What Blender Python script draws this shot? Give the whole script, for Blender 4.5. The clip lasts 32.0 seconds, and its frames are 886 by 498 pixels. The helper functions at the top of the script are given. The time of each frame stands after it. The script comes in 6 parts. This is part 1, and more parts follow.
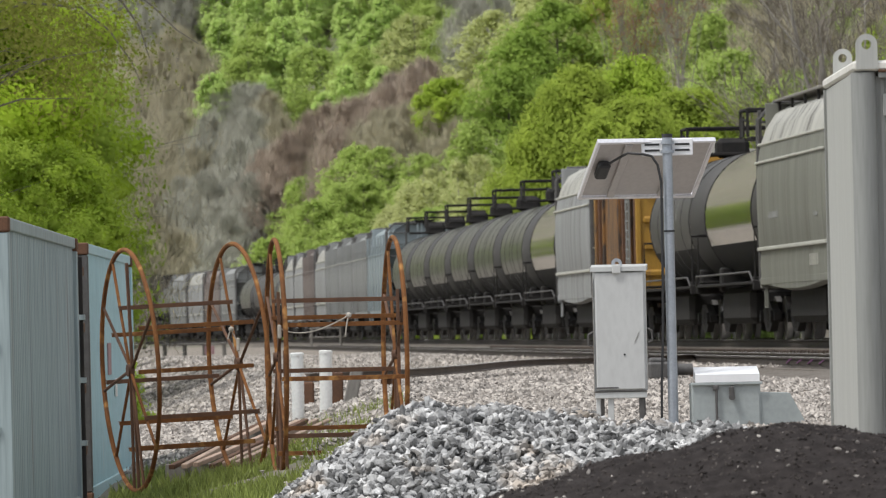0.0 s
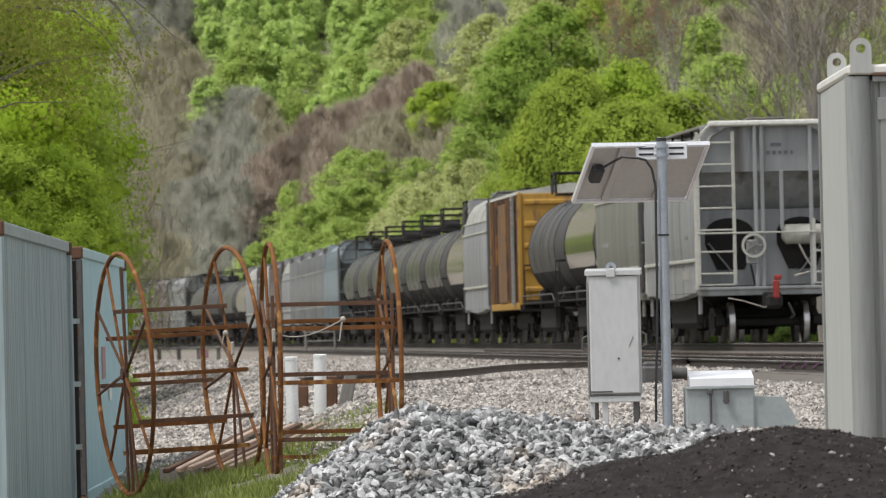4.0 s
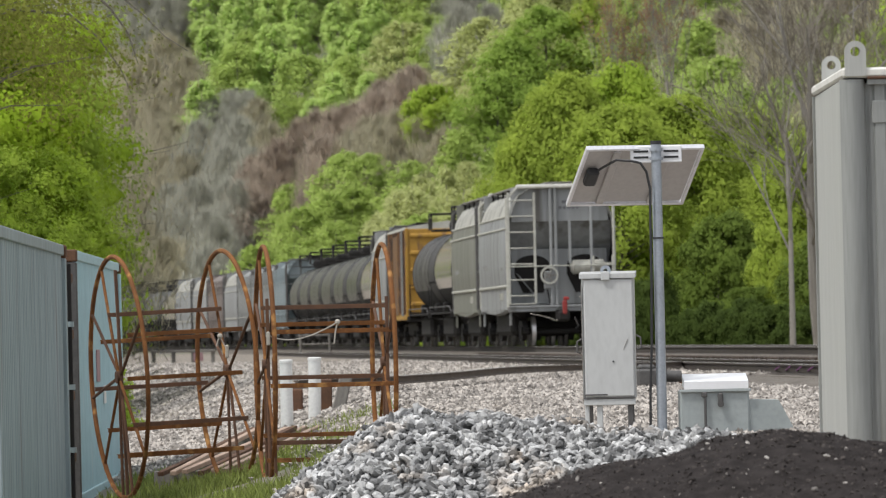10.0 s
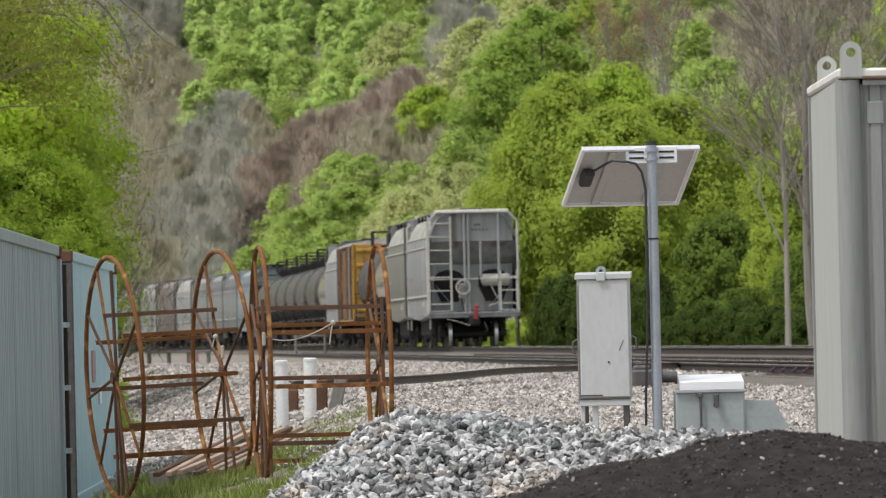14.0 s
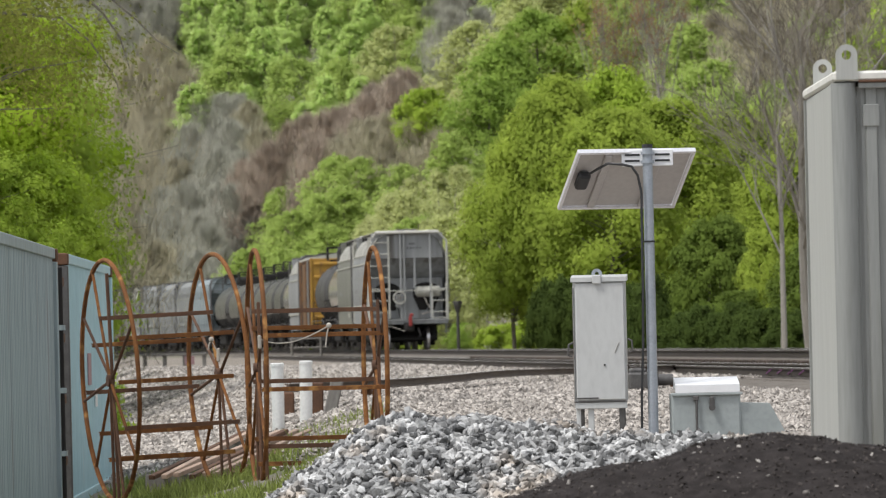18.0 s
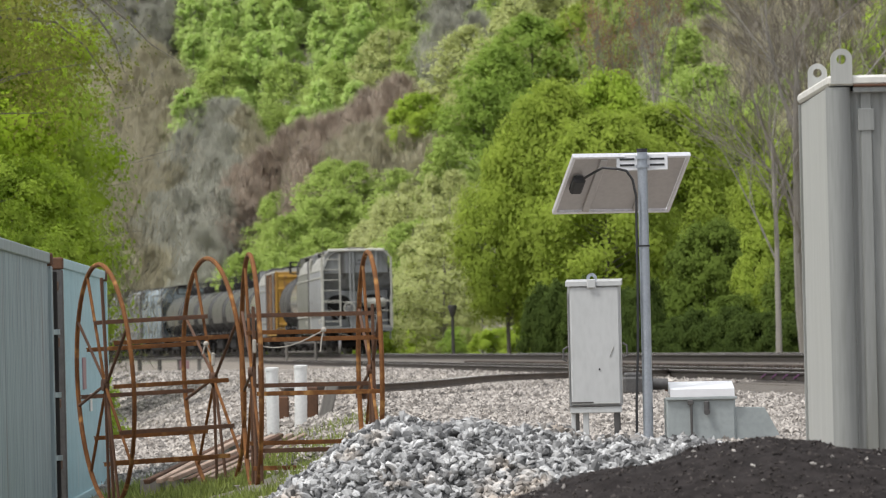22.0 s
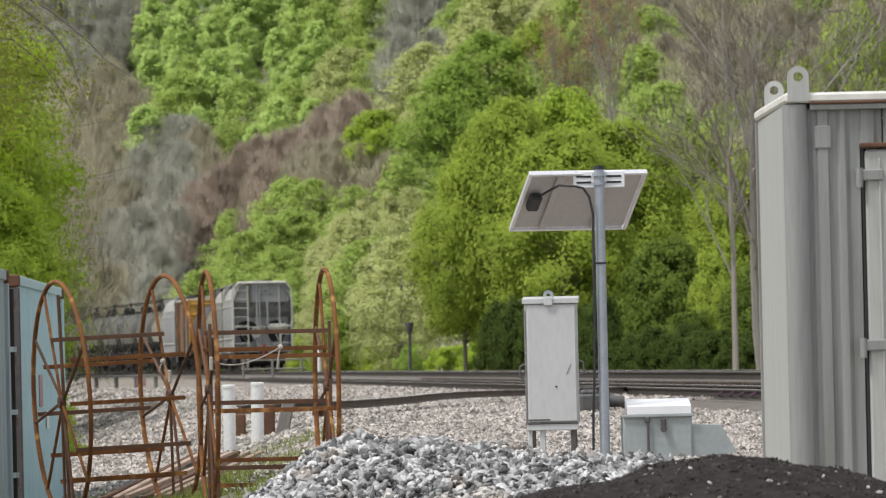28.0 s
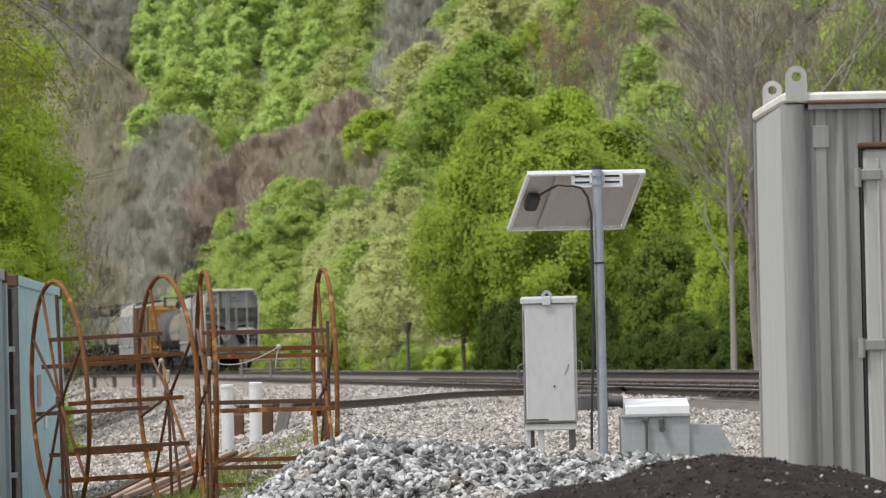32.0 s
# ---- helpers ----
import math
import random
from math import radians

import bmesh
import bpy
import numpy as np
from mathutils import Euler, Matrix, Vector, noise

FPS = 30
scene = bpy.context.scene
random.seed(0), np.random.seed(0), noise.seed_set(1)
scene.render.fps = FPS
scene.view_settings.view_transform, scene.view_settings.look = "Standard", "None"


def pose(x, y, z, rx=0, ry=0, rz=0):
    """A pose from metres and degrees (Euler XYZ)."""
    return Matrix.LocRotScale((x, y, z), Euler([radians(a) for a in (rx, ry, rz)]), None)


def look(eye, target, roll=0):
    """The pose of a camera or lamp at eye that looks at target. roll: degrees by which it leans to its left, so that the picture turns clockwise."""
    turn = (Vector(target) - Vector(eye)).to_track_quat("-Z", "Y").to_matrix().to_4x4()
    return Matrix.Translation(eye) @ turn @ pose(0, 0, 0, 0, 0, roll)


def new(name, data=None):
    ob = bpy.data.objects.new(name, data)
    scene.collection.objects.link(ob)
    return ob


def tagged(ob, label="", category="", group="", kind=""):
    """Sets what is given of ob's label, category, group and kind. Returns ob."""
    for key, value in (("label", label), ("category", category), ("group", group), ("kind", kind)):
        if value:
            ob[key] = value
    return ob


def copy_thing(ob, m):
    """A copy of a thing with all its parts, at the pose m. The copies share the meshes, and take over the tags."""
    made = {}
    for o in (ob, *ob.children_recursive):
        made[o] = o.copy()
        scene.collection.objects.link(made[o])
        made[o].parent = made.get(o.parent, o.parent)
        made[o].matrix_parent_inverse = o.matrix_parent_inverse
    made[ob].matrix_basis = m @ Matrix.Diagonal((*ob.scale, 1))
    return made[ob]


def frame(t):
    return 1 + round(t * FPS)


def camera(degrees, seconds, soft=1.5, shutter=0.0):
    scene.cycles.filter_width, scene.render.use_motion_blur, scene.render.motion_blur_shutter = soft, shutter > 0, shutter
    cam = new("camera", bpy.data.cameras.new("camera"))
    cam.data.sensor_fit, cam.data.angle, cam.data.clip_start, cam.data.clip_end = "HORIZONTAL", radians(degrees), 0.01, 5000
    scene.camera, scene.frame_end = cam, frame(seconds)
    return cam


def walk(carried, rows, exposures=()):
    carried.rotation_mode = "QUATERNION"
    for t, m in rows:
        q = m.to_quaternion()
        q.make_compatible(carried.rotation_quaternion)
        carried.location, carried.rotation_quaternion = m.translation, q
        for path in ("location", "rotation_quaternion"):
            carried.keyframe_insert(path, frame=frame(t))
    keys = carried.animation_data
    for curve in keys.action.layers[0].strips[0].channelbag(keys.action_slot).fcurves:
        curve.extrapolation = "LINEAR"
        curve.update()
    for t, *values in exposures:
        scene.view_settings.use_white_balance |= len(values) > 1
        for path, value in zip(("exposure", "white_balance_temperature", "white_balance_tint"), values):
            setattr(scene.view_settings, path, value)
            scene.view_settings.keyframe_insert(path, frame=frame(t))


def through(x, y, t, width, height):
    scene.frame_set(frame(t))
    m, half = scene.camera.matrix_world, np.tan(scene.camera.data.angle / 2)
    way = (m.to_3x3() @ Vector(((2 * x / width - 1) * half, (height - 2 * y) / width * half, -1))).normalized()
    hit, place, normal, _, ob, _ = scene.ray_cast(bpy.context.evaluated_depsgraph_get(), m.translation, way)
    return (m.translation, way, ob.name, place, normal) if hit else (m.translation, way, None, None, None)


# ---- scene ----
# World: x to the right, y along the view, z up; the yard's floor is near z = 0 and the rails' tops at 1.36.
EYE_Z = 1.68
cam = camera(7.476, 32.0, soft=1.15)
cam.data.dof.use_dof, cam.data.dof.focus_distance, cam.data.dof.aperture_fstop = True, 48.0, 15.0


def view(yaw, pitch):
    return pose(0, 0, EYE_Z, 0, 0, yaw) @ pose(0, 0, 0, 90 + pitch) @ pose(0, 0, 0, 0, 0, -1.3)


TURNS = [
    (0, 0.1258, 0.6893), (0.5, 0.1116, 0.6962), (1, 0.1100, 0.7031), (1.5, 0.1040, 0.7040),
    (2, 0.0966, 0.7106), (2.5, 0.0898, 0.7104), (3, 0.0894, 0.7104), (3.5, 0.0817, 0.7175),
    (5.5, 0.0671, 0.7235), (6, 0.0591, 0.7254), (6.5, 0.0594, 0.7311), (7, 0.0521, 0.7347),
    (7.5, 0.0448, 0.7386), (8, 0.0434, 0.7400), (8.5, 0.0373, 0.7457), (9, 0.0332, 0.7415),
    (9.5, 0.0301, 0.7392), (10, 0.0299, 0.7455), (10.5, 0.0227, 0.7453), (11, 0.0153, 0.7525),
    (11.5, 0.0141, 0.7581), (12, 0.0074, 0.7517), (12.5, 0.0074, 0.7523), (13, -0.0000, 0.7591),
    (13.5, -0.0063, 0.7594), (14, -0.0081, 0.7505), (14.5, -0.0143, 0.7592), (16.5, -0.0284, 0.7661),
    (17, -0.0298, 0.7667), (17.5, -0.0365, 0.7722), (18, -0.0438, 0.7731), (18.5, -0.0440, 0.7805),
    (19, -0.0739, 0.7925), (19.5, -0.1194, 0.8446), (20, -0.0881, 0.8374), (20.5, -0.0896, 0.8166),
    (21, -0.0739, 0.8123), (21.5, -0.0814, 0.8142), (22, -0.0885, 0.8087), (22.5, -0.0833, 0.8156),
    (23, -0.0833, 0.8162), (23.5, -0.0961, 0.8232), (24, -0.0973, 0.8153), (24.5, -0.1031, 0.8157),
    (25, -0.1052, 0.8162), (25.5, -0.1102, 0.8229), (27.5, -0.4467, 0.9468), (28, -0.4571, 0.9466),
    (28.5, -0.4646, 0.9464), (29, -0.4646, 0.9464), (29.5, -0.4646, 0.9464), (30, -0.4646, 0.9464),
    (30.5, -0.4646, 0.9464), (31, -0.4646, 0.9464), (31.5, -0.4646, 0.9464), (32, -0.4718, 0.9448),
]
walk(cam, [(t, view(a, b)) for t, a, b in TURNS], exposures=[(0, 0.34, 6250, 9.5), (14, 0.37, 6250, 9.5), (32, 0.41, 6250, 10)])

# ---- light: a bright overcast spring day ----
SUN_EL, SUN_AZ = radians(58), radians(240)
world = bpy.data.worlds.new("world")
scene.world = world
world.use_nodes = True
wn = world.node_tree
sky = wn.nodes.new("ShaderNodeTexSky")
sky.sky_type, sky.sun_disc = "NISHITA", False
sky.sun_elevation, sky.sun_rotation = SUN_EL, SUN_AZ
sky.air_density, sky.dust_density, sky.ozone_density = 1.0, 4.0, 1.0
soften = wn.nodes.new("ShaderNodeMixRGB")
soften.inputs[0].default_value = 0.72
soften.inputs[2].default_value = (9.5, 9.6, 9.8, 1)
wn.links.new(sky.outputs[0], soften.inputs[1])
wn.links.new(soften.outputs[0], wn.nodes["Background"].inputs[0])
wn.nodes["Background"].inputs[1].default_value = 0.085
sun_data = bpy.data.lights.new("sun", "SUN")
sun_data.energy, sun_data.angle, sun_data.color = 2.1, radians(12), (1.0, 0.96, 0.90)
sun = new("sun", sun_data)
sun.matrix_world = look((0, 0, 0), (-math.sin(SUN_AZ) * math.cos(SUN_EL), -math.cos(SUN_AZ) * math.cos(SUN_EL), -math.sin(SUN_EL)))


# ---- materials ----
def material(name, base, second=None, rough=0.7, metal=0.0, scale=6.0, fine=60.0, bump=0.3, amount=0.6, vary=0.0, island=False,
             stretch=(1, 1, 1), stain=None, stain_scale=1.5, stain_at=0.55, stain_size=0.12, through=0.0, spec=0.5):
    """A surface of two tones in two scales of noise, with relief; stain: a third tone in patches; vary: brightness from piece to piece."""
    m = bpy.data.materials.new(name)
    m.use_nodes = True
    n, ln = m.node_tree.nodes, m.node_tree.links
    b = n["Principled BSDF"]
    b.inputs["Roughness"].default_value, b.inputs["Metallic"].default_value = rough, metal
    b.inputs["Specular IOR Level"].default_value = spec
    co = n.new("ShaderNodeTexCoord")
    mp = n.new("ShaderNodeMapping")
    mp.inputs["Scale"].default_value = stretch
    ln.new(co.outputs["Object"], mp.inputs[0])

    def noise_of(s, detail=4.0):
        t = n.new("ShaderNodeTexNoise")
        t.inputs["Scale"].default_value, t.inputs["Detail"].default_value = s, detail
        ln.new(mp.outputs[0], t.inputs["Vector"])
        return t

    def mix(fac, a, c, kind="MIX"):
        x = n.new("ShaderNodeMixRGB")
        x.blend_type = kind
        for k, v in ((0, fac), (1, a), (2, c)):
            if hasattr(v, "links"):
                ln.new(v, x.inputs[k])
            else:
                x.inputs[k].default_value = v if k == 0 else (*v, 1)
        return x.outputs[0]

    big, small = noise_of(scale), noise_of(fine, 6.0)
    second = second or tuple(c * 0.7 for c in base)
    ramp = n.new("ShaderNodeMapRange")
    ramp.inputs[1].default_value, ramp.inputs[2].default_value = 0.35, 0.65
    ramp.inputs[4].default_value = amount
    ln.new(big.outputs[0], ramp.inputs[0])
    col = mix(ramp.outputs[0], base, second)
    r2 = n.new("ShaderNodeMapRange")
    r2.inputs[1].default_value, r2.inputs[2].default_value = 0.4, 0.7
    r2.inputs[4].default_value = amount * 0.6
    ln.new(small.outputs[0], r2.inputs[0])
    col = mix(r2.outputs[0], col, tuple(c * 0.72 for c in second))
    if stain:
        st = noise_of(stain_scale, 8.0)
        r3 = n.new("ShaderNodeMapRange")
        r3.inputs[1].default_value, r3.inputs[2].default_value = stain_at, stain_at + stain_size
        ln.new(st.outputs[0], r3.inputs[0])
        col = mix(r3.outputs[0], col, stain)
    if vary:
        src = n.new("ShaderNodeNewGeometry").outputs["Random Per Island"] if island else n.new("ShaderNodeObjectInfo").outputs["Random"]
        r4 = n.new("ShaderNodeMapRange")
        r4.inputs[3].default_value, r4.inputs[4].default_value = 1 - vary, 1 + vary
        ln.new(src, r4.inputs[0])
        hsv = n.new("ShaderNodeHueSaturation")
        ln.new(r4.outputs[0], hsv.inputs["Value"])
        ln.new(col, hsv.inputs["Color"])
        col = hsv.outputs[0]
    ln.new(col, b.inputs["Base Color"])
    if bump:
        bp = n.new("ShaderNodeBump")
        bp.inputs["Strength"].default_value, bp.inputs["Distance"].default_value = bump, 0.01
        ln.new(small.outputs[0], bp.inputs["Height"])
        ln.new(bp.outputs[0], b.inputs["Normal"])
    if through:
        tr = n.new("ShaderNodeBsdfTranslucent")
        ln.new(col, tr.inputs[0])
        ms = n.new("ShaderNodeMixShader")
        ms.inputs[0].default_value = through
        ln.new(b.outputs[0], ms.inputs[1])
        ln.new(tr.outputs[0], ms.inputs[2])
        ln.new(ms.outputs[0], n["Material Output"].inputs[0])
    return m


def leaf_material(name, base, second, amount=0.7, vary=0.07):
    return material(name, base, second, rough=0.85, scale=0.35, fine=1.6, bump=0, amount=amount, vary=vary, island=True, through=0.5, spec=0.12)


M = {
    "ground": material("yard ground", (0.24, 0.21, 0.17), (0.15, 0.14, 0.10), rough=0.95, scale=0.4, fine=9, bump=0.8, stain=(0.09, 0.13, 0.04), stain_scale=0.12, stain_at=0.52),
    "limestone": material("pale crushed limestone", (0.44, 0.40, 0.36), (0.28, 0.255, 0.225), rough=0.95, scale=9, fine=70, bump=0.5, vary=0.6, island=True, spec=0.2),
    "ballast": material("grey crushed stone", (0.49, 0.485, 0.475), (0.205, 0.205, 0.205), rough=0.9, scale=9, fine=70, bump=0.3, amount=0.9, vary=0.8, island=True, stain=(0.36, 0.31, 0.26), stain_scale=2.5, stain_at=0.57, spec=0.25),
    "ballast_piece": material("grey stone", (0.49, 0.485, 0.475), (0.205, 0.205, 0.205), rough=0.9, scale=9, fine=70, bump=0.3, amount=0.9, vary=0.8, stain=(0.36, 0.31, 0.26), stain_scale=2.5, stain_at=0.57, spec=0.25),
    # Near-black heap core: the shade between the stones is painted in.
    "stone_core": material("grey stone darkened for gap shade", (0.06, 0.06, 0.06), (0.03, 0.03, 0.03), rough=0.9, scale=14, fine=60, bump=0.8),
    "track_bed": material("soiled track ballast", (0.20, 0.178, 0.152), (0.11, 0.096, 0.082), rough=0.95, scale=4, fine=24, bump=1.0, amount=0.9, stain=(0.18, 0.165, 0.145), stain_scale=3, stain_at=0.6, spec=0.2),
    "soil": material("black soil", (0.021, 0.018, 0.017), (0.042, 0.036, 0.034), rough=1.0, scale=14, fine=70, bump=0.8, amount=1.0, spec=0.1),
    "soil_clod": material("black clods", (0.050, 0.043, 0.040), (0.085, 0.074, 0.068), rough=1.0, scale=20, fine=90, bump=0, vary=0.5, island=True, spec=0.1),
    "pebble": material("pale pebbles", (0.45, 0.42, 0.38), (0.25, 0.22, 0.2), rough=0.85, scale=10, fine=80, bump=0, vary=0.45, island=True),
    "rust": material("rusted steel tube", (0.225, 0.094, 0.03), (0.095, 0.044, 0.022), rough=0.9, scale=5, fine=60, bump=0.5, stain=(0.38, 0.195, 0.065), stain_scale=7, stain_at=0.56, spec=0.25),
    "rust_pale": material("dull brown steel bar", (0.46, 0.335, 0.255), (0.31, 0.215, 0.16), rough=0.85, scale=3, fine=30, bump=0.3, vary=0.2),
    "dark_fitting": material("weathered dark grey fitting", (0.12, 0.115, 0.11), (0.075, 0.07, 0.068), rough=0.6, metal=0.3, scale=10, fine=50, bump=0.1),
    "old_rail": material("old brown grey rail", (0.13, 0.10, 0.078), (0.07, 0.055, 0.045), rough=0.8, scale=2, fine=30, bump=0.3),
    "track_stone": material("soiled broken stone", (0.20, 0.178, 0.152), (0.10, 0.088, 0.075), rough=0.95, scale=9, fine=40, bump=0, vary=0.6, island=True, spec=0.15),
    "rust_dark": material("dark rusted steel", (0.145, 0.07, 0.036), (0.07, 0.039, 0.026), rough=0.85, scale=6, fine=60, bump=0.4),
    "rail": material("rail steel", (0.060, 0.047, 0.038), (0.036, 0.029, 0.025), rough=0.8, scale=2, fine=50, bump=0.3),
    "railhead": material("worn rail head", (0.58, 0.56, 0.53), (0.44, 0.42, 0.39), rough=0.5, metal=0.15, scale=2, fine=40, bump=0.1),
    "tie": material("weathered timber sleeper", (0.075, 0.055, 0.042), (0.045, 0.035, 0.03), rough=0.95, scale=3, fine=30, stretch=(1, 6, 6), vary=0.3),
    "blue_steel": material("faded blue container paint", (0.36, 0.43, 0.44), (0.26, 0.32, 0.33), rough=0.55, scale=1.1, fine=10, stretch=(3, 3, 0.18), bump=0.2, amount=0.9, stain=(0.23, 0.225, 0.21), stain_scale=2.0, stain_at=0.62),
    "teal_steel": material("faded teal container paint", (0.43, 0.61, 0.645), (0.34, 0.52, 0.56), rough=0.55, scale=1.2, fine=14, stretch=(3, 3, 0.35), bump=0.2, stain=(0.50, 0.58, 0.58), stain_scale=2.0, stain_at=0.62),
    "grey_steel": material("weathered grey enamel", (0.29, 0.295, 0.28), (0.225, 0.23, 0.218), rough=0.55, scale=2.2, fine=14, stretch=(5, 5, 0.35), bump=0.15, stain=(0.18, 0.18, 0.155), stain_scale=2.2, stain_at=0.54, stain_size=0.25),
    "grey_light": material("light grey enamel", (0.45, 0.45, 0.42), (0.385, 0.385, 0.36), rough=0.55, scale=2.2, fine=14, stretch=(5, 5, 0.3), bump=0.1),
    "white_paint": material("white painted sheet steel", (0.54, 0.545, 0.535), (0.465, 0.47, 0.46), rough=0.5, scale=3, fine=14, stretch=(2, 2, 0.8), bump=0.06, amount=0.4, stain=(0.34, 0.32, 0.29), stain_scale=3.2, stain_at=0.70, stain_size=0.06),
    "box_paint": material("pale grey painted box", (0.37, 0.40, 0.395), (0.30, 0.33, 0.325), rough=0.5, scale=3, fine=22, bump=0.1),
    "white_lid": material("bright white lid", (0.85, 0.85, 0.86), (0.78, 0.78, 0.79), rough=0.4, scale=3, fine=20, bump=0.05, amount=0.3),
    "galvanised": material("galvanised steel", (0.42, 0.45, 0.49), (0.33, 0.36, 0.40), rough=0.45, metal=0.55, scale=14, fine=60, bump=0.1),
    "panel_back": material("off-white panel back sheet", (0.50, 0.47, 0.455), (0.43, 0.40, 0.39), rough=0.45, scale=3, fine=30, bump=0.05, amount=0.4),
    "panel_frame": material("anodised aluminium frame", (0.86, 0.85, 0.87), (0.76, 0.75, 0.78), rough=0.3, metal=0.4, scale=5, fine=50, bump=0.05),
    "cell": material("dark solar cells", (0.012, 0.016, 0.035), (0.02, 0.025, 0.05), rough=0.15, scale=8, fine=40, bump=0.0),
    "black_plastic": material("black plastic", (0.02, 0.02, 0.022), (0.035, 0.035, 0.036), rough=0.5, scale=10, fine=60, bump=0.1),
    "pvc": material("white plastic pipe", (0.80, 0.79, 0.76), (0.70, 0.69, 0.66), rough=0.45, scale=4, fine=30, bump=0.05),
    "rope": material("pale rope", (0.50, 0.46, 0.40), (0.38, 0.35, 0.30), rough=0.9, scale=40, fine=200),
    "timber": material("grey weathered timber", (0.25, 0.235, 0.21), (0.17, 0.155, 0.14), rough=0.9, scale=4, fine=30, stretch=(6, 6, 1)),
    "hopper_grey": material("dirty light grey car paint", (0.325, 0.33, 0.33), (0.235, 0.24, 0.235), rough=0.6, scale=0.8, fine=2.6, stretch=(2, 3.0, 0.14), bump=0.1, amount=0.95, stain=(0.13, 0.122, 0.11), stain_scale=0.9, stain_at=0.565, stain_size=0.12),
    "hopper_cream": material("cream upper sheet streaked with soot", (0.47, 0.46, 0.405), (0.34, 0.333, 0.295), rough=0.5, scale=0.9, fine=2.6, stretch=(2, 3.2, 0.08), bump=0.1, amount=0.9, stain=(0.13, 0.12, 0.105), stain_scale=1.1, stain_at=0.53, stain_size=0.09),
    "hopper_beige": material("dirty olive grey car paint", (0.225, 0.225, 0.19), (0.165, 0.165, 0.138), rough=0.6, scale=0.8, fine=2.6, stretch=(2, 3, 0.16), bump=0.1, amount=0.9, stain=(0.115, 0.107, 0.087), stain_scale=1.0, stain_at=0.57, stain_size=0.12),
    "hopper_blue": material("pale blue grey car paint", (0.27, 0.315, 0.325), (0.22, 0.255, 0.265), rough=0.6, scale=1.3, fine=4, stretch=(2, 3, 0.2), bump=0.1, stain=(0.16, 0.16, 0.15), stain_scale=1.4, stain_at=0.57, stain_size=0.15),
    "hopper_brown": material("brown grey car paint", (0.21, 0.175, 0.155), (0.15, 0.13, 0.12), rough=0.7, scale=1.3, fine=9, stretch=(2, 3, 0.3), bump=0.1),
    "stencil": material("worn grey stencil paint", (0.205, 0.205, 0.19), (0.25, 0.25, 0.235), rough=0.7, scale=3, fine=9, bump=0.0, amount=1.0),
    "hopper_rib": material("pale car rib paint", (0.49, 0.48, 0.42), (0.36, 0.352, 0.31), rough=0.6, scale=2, fine=9, bump=0.1),
    "underside": material("grimy black underframe", (0.016, 0.015, 0.0145), (0.032, 0.028, 0.025), rough=0.85, scale=4, fine=30, bump=0.4, spec=0.3),
    "wheel_steel": material("wheel steel", (0.10, 0.09, 0.085), (0.06, 0.055, 0.05), rough=0.5, metal=0.6, scale=8, fine=50, bump=0.2),
    "wheel_tread": material("polished wheel tread", (0.62, 0.60, 0.58), (0.5, 0.48, 0.46), rough=0.3, metal=0.8, scale=8, fine=50, bump=0.05),
    "tank_silver": material("glossy pale tank paint", (0.62, 0.60, 0.53), (0.54, 0.52, 0.46), rough=0.13, metal=0.95, scale=1.2, fine=12, stretch=(1, 3, 1), bump=0.02, amount=0.5, stain=(0.34, 0.31, 0.27), stain_scale=1.2, stain_at=0.64, stain_size=0.2),
    "tank_grey": material("dusty grey tank paint", (0.105, 0.11, 0.095), (0.078, 0.078, 0.069), rough=0.3, metal=0.15, scale=1.2, fine=12, stretch=(1, 3, 1), bump=0.05, stain=(0.06, 0.057, 0.052), stain_scale=1.1, stain_at=0.55, stain_size=0.2),
    "tank_black": material("dull black tank paint", (0.055, 0.053, 0.05), (0.085, 0.08, 0.073), rough=0.55, scale=1.2, fine=12, bump=0.05, stain=(0.22, 0.215, 0.2), stain_scale=1.3, stain_at=0.66, stain_size=0.05),
    "car_yellow": material("faded yellow car paint", (0.42, 0.235, 0.03), (0.31, 0.165, 0.026), rough=0.6, scale=2, fine=14, stretch=(2, 2, 0.5), bump=0.1, stain=(0.16, 0.09, 0.04), stain_scale=2, stain_at=0.57),
    "car_rustyellow": material("rust-streaked yellow car paint", (0.24, 0.115, 0.03), (0.10, 0.056, 0.03), rough=0.75, scale=1.6, fine=7, stretch=(2, 4, 0.5), bump=0.1, stain=(0.05, 0.035, 0.026), stain_scale=1.7, stain_at=0.52, stain_size=0.05),
    "dull_white": material("chalky white car paint", (0.27, 0.275, 0.265), (0.20, 0.205, 0.195), rough=0.6, scale=1.3, fine=4, stretch=(2, 3, 0.2), bump=0.1, stain=(0.14, 0.135, 0.125), stain_scale=1.3, stain_at=0.56, stain_size=0.15),
    "roof_cream": material("chalky cream roof paint", (0.74, 0.72, 0.66), (0.62, 0.60, 0.55), rough=0.6, scale=3, fine=12, bump=0.1),
    "red": material("red marker paint", (0.30, 0.03, 0.025), (0.2, 0.025, 0.02), rough=0.45, scale=6, fine=40, bump=0.05),
    "magenta": material("faded purple tag", (0.16, 0.03, 0.14), (0.1, 0.03, 0.1), rough=0.7, scale=6, fine=40, bump=0.05),
    "faded_red": material("faded red spray paint", (0.40, 0.22, 0.23), (0.34, 0.25, 0.26), rough=0.6, scale=9, fine=40, bump=0.05),
    "lettering": material("dark stencil paint", (0.13, 0.13, 0.14), (0.2, 0.2, 0.2), rough=0.7, scale=9, fine=40, bump=0.0),
    "bark": material("grey brown bark", (0.19, 0.168, 0.142), (0.12, 0.105, 0.088), rough=0.95, scale=3, fine=25, stretch=(3, 3, 0.6), bump=0.8),
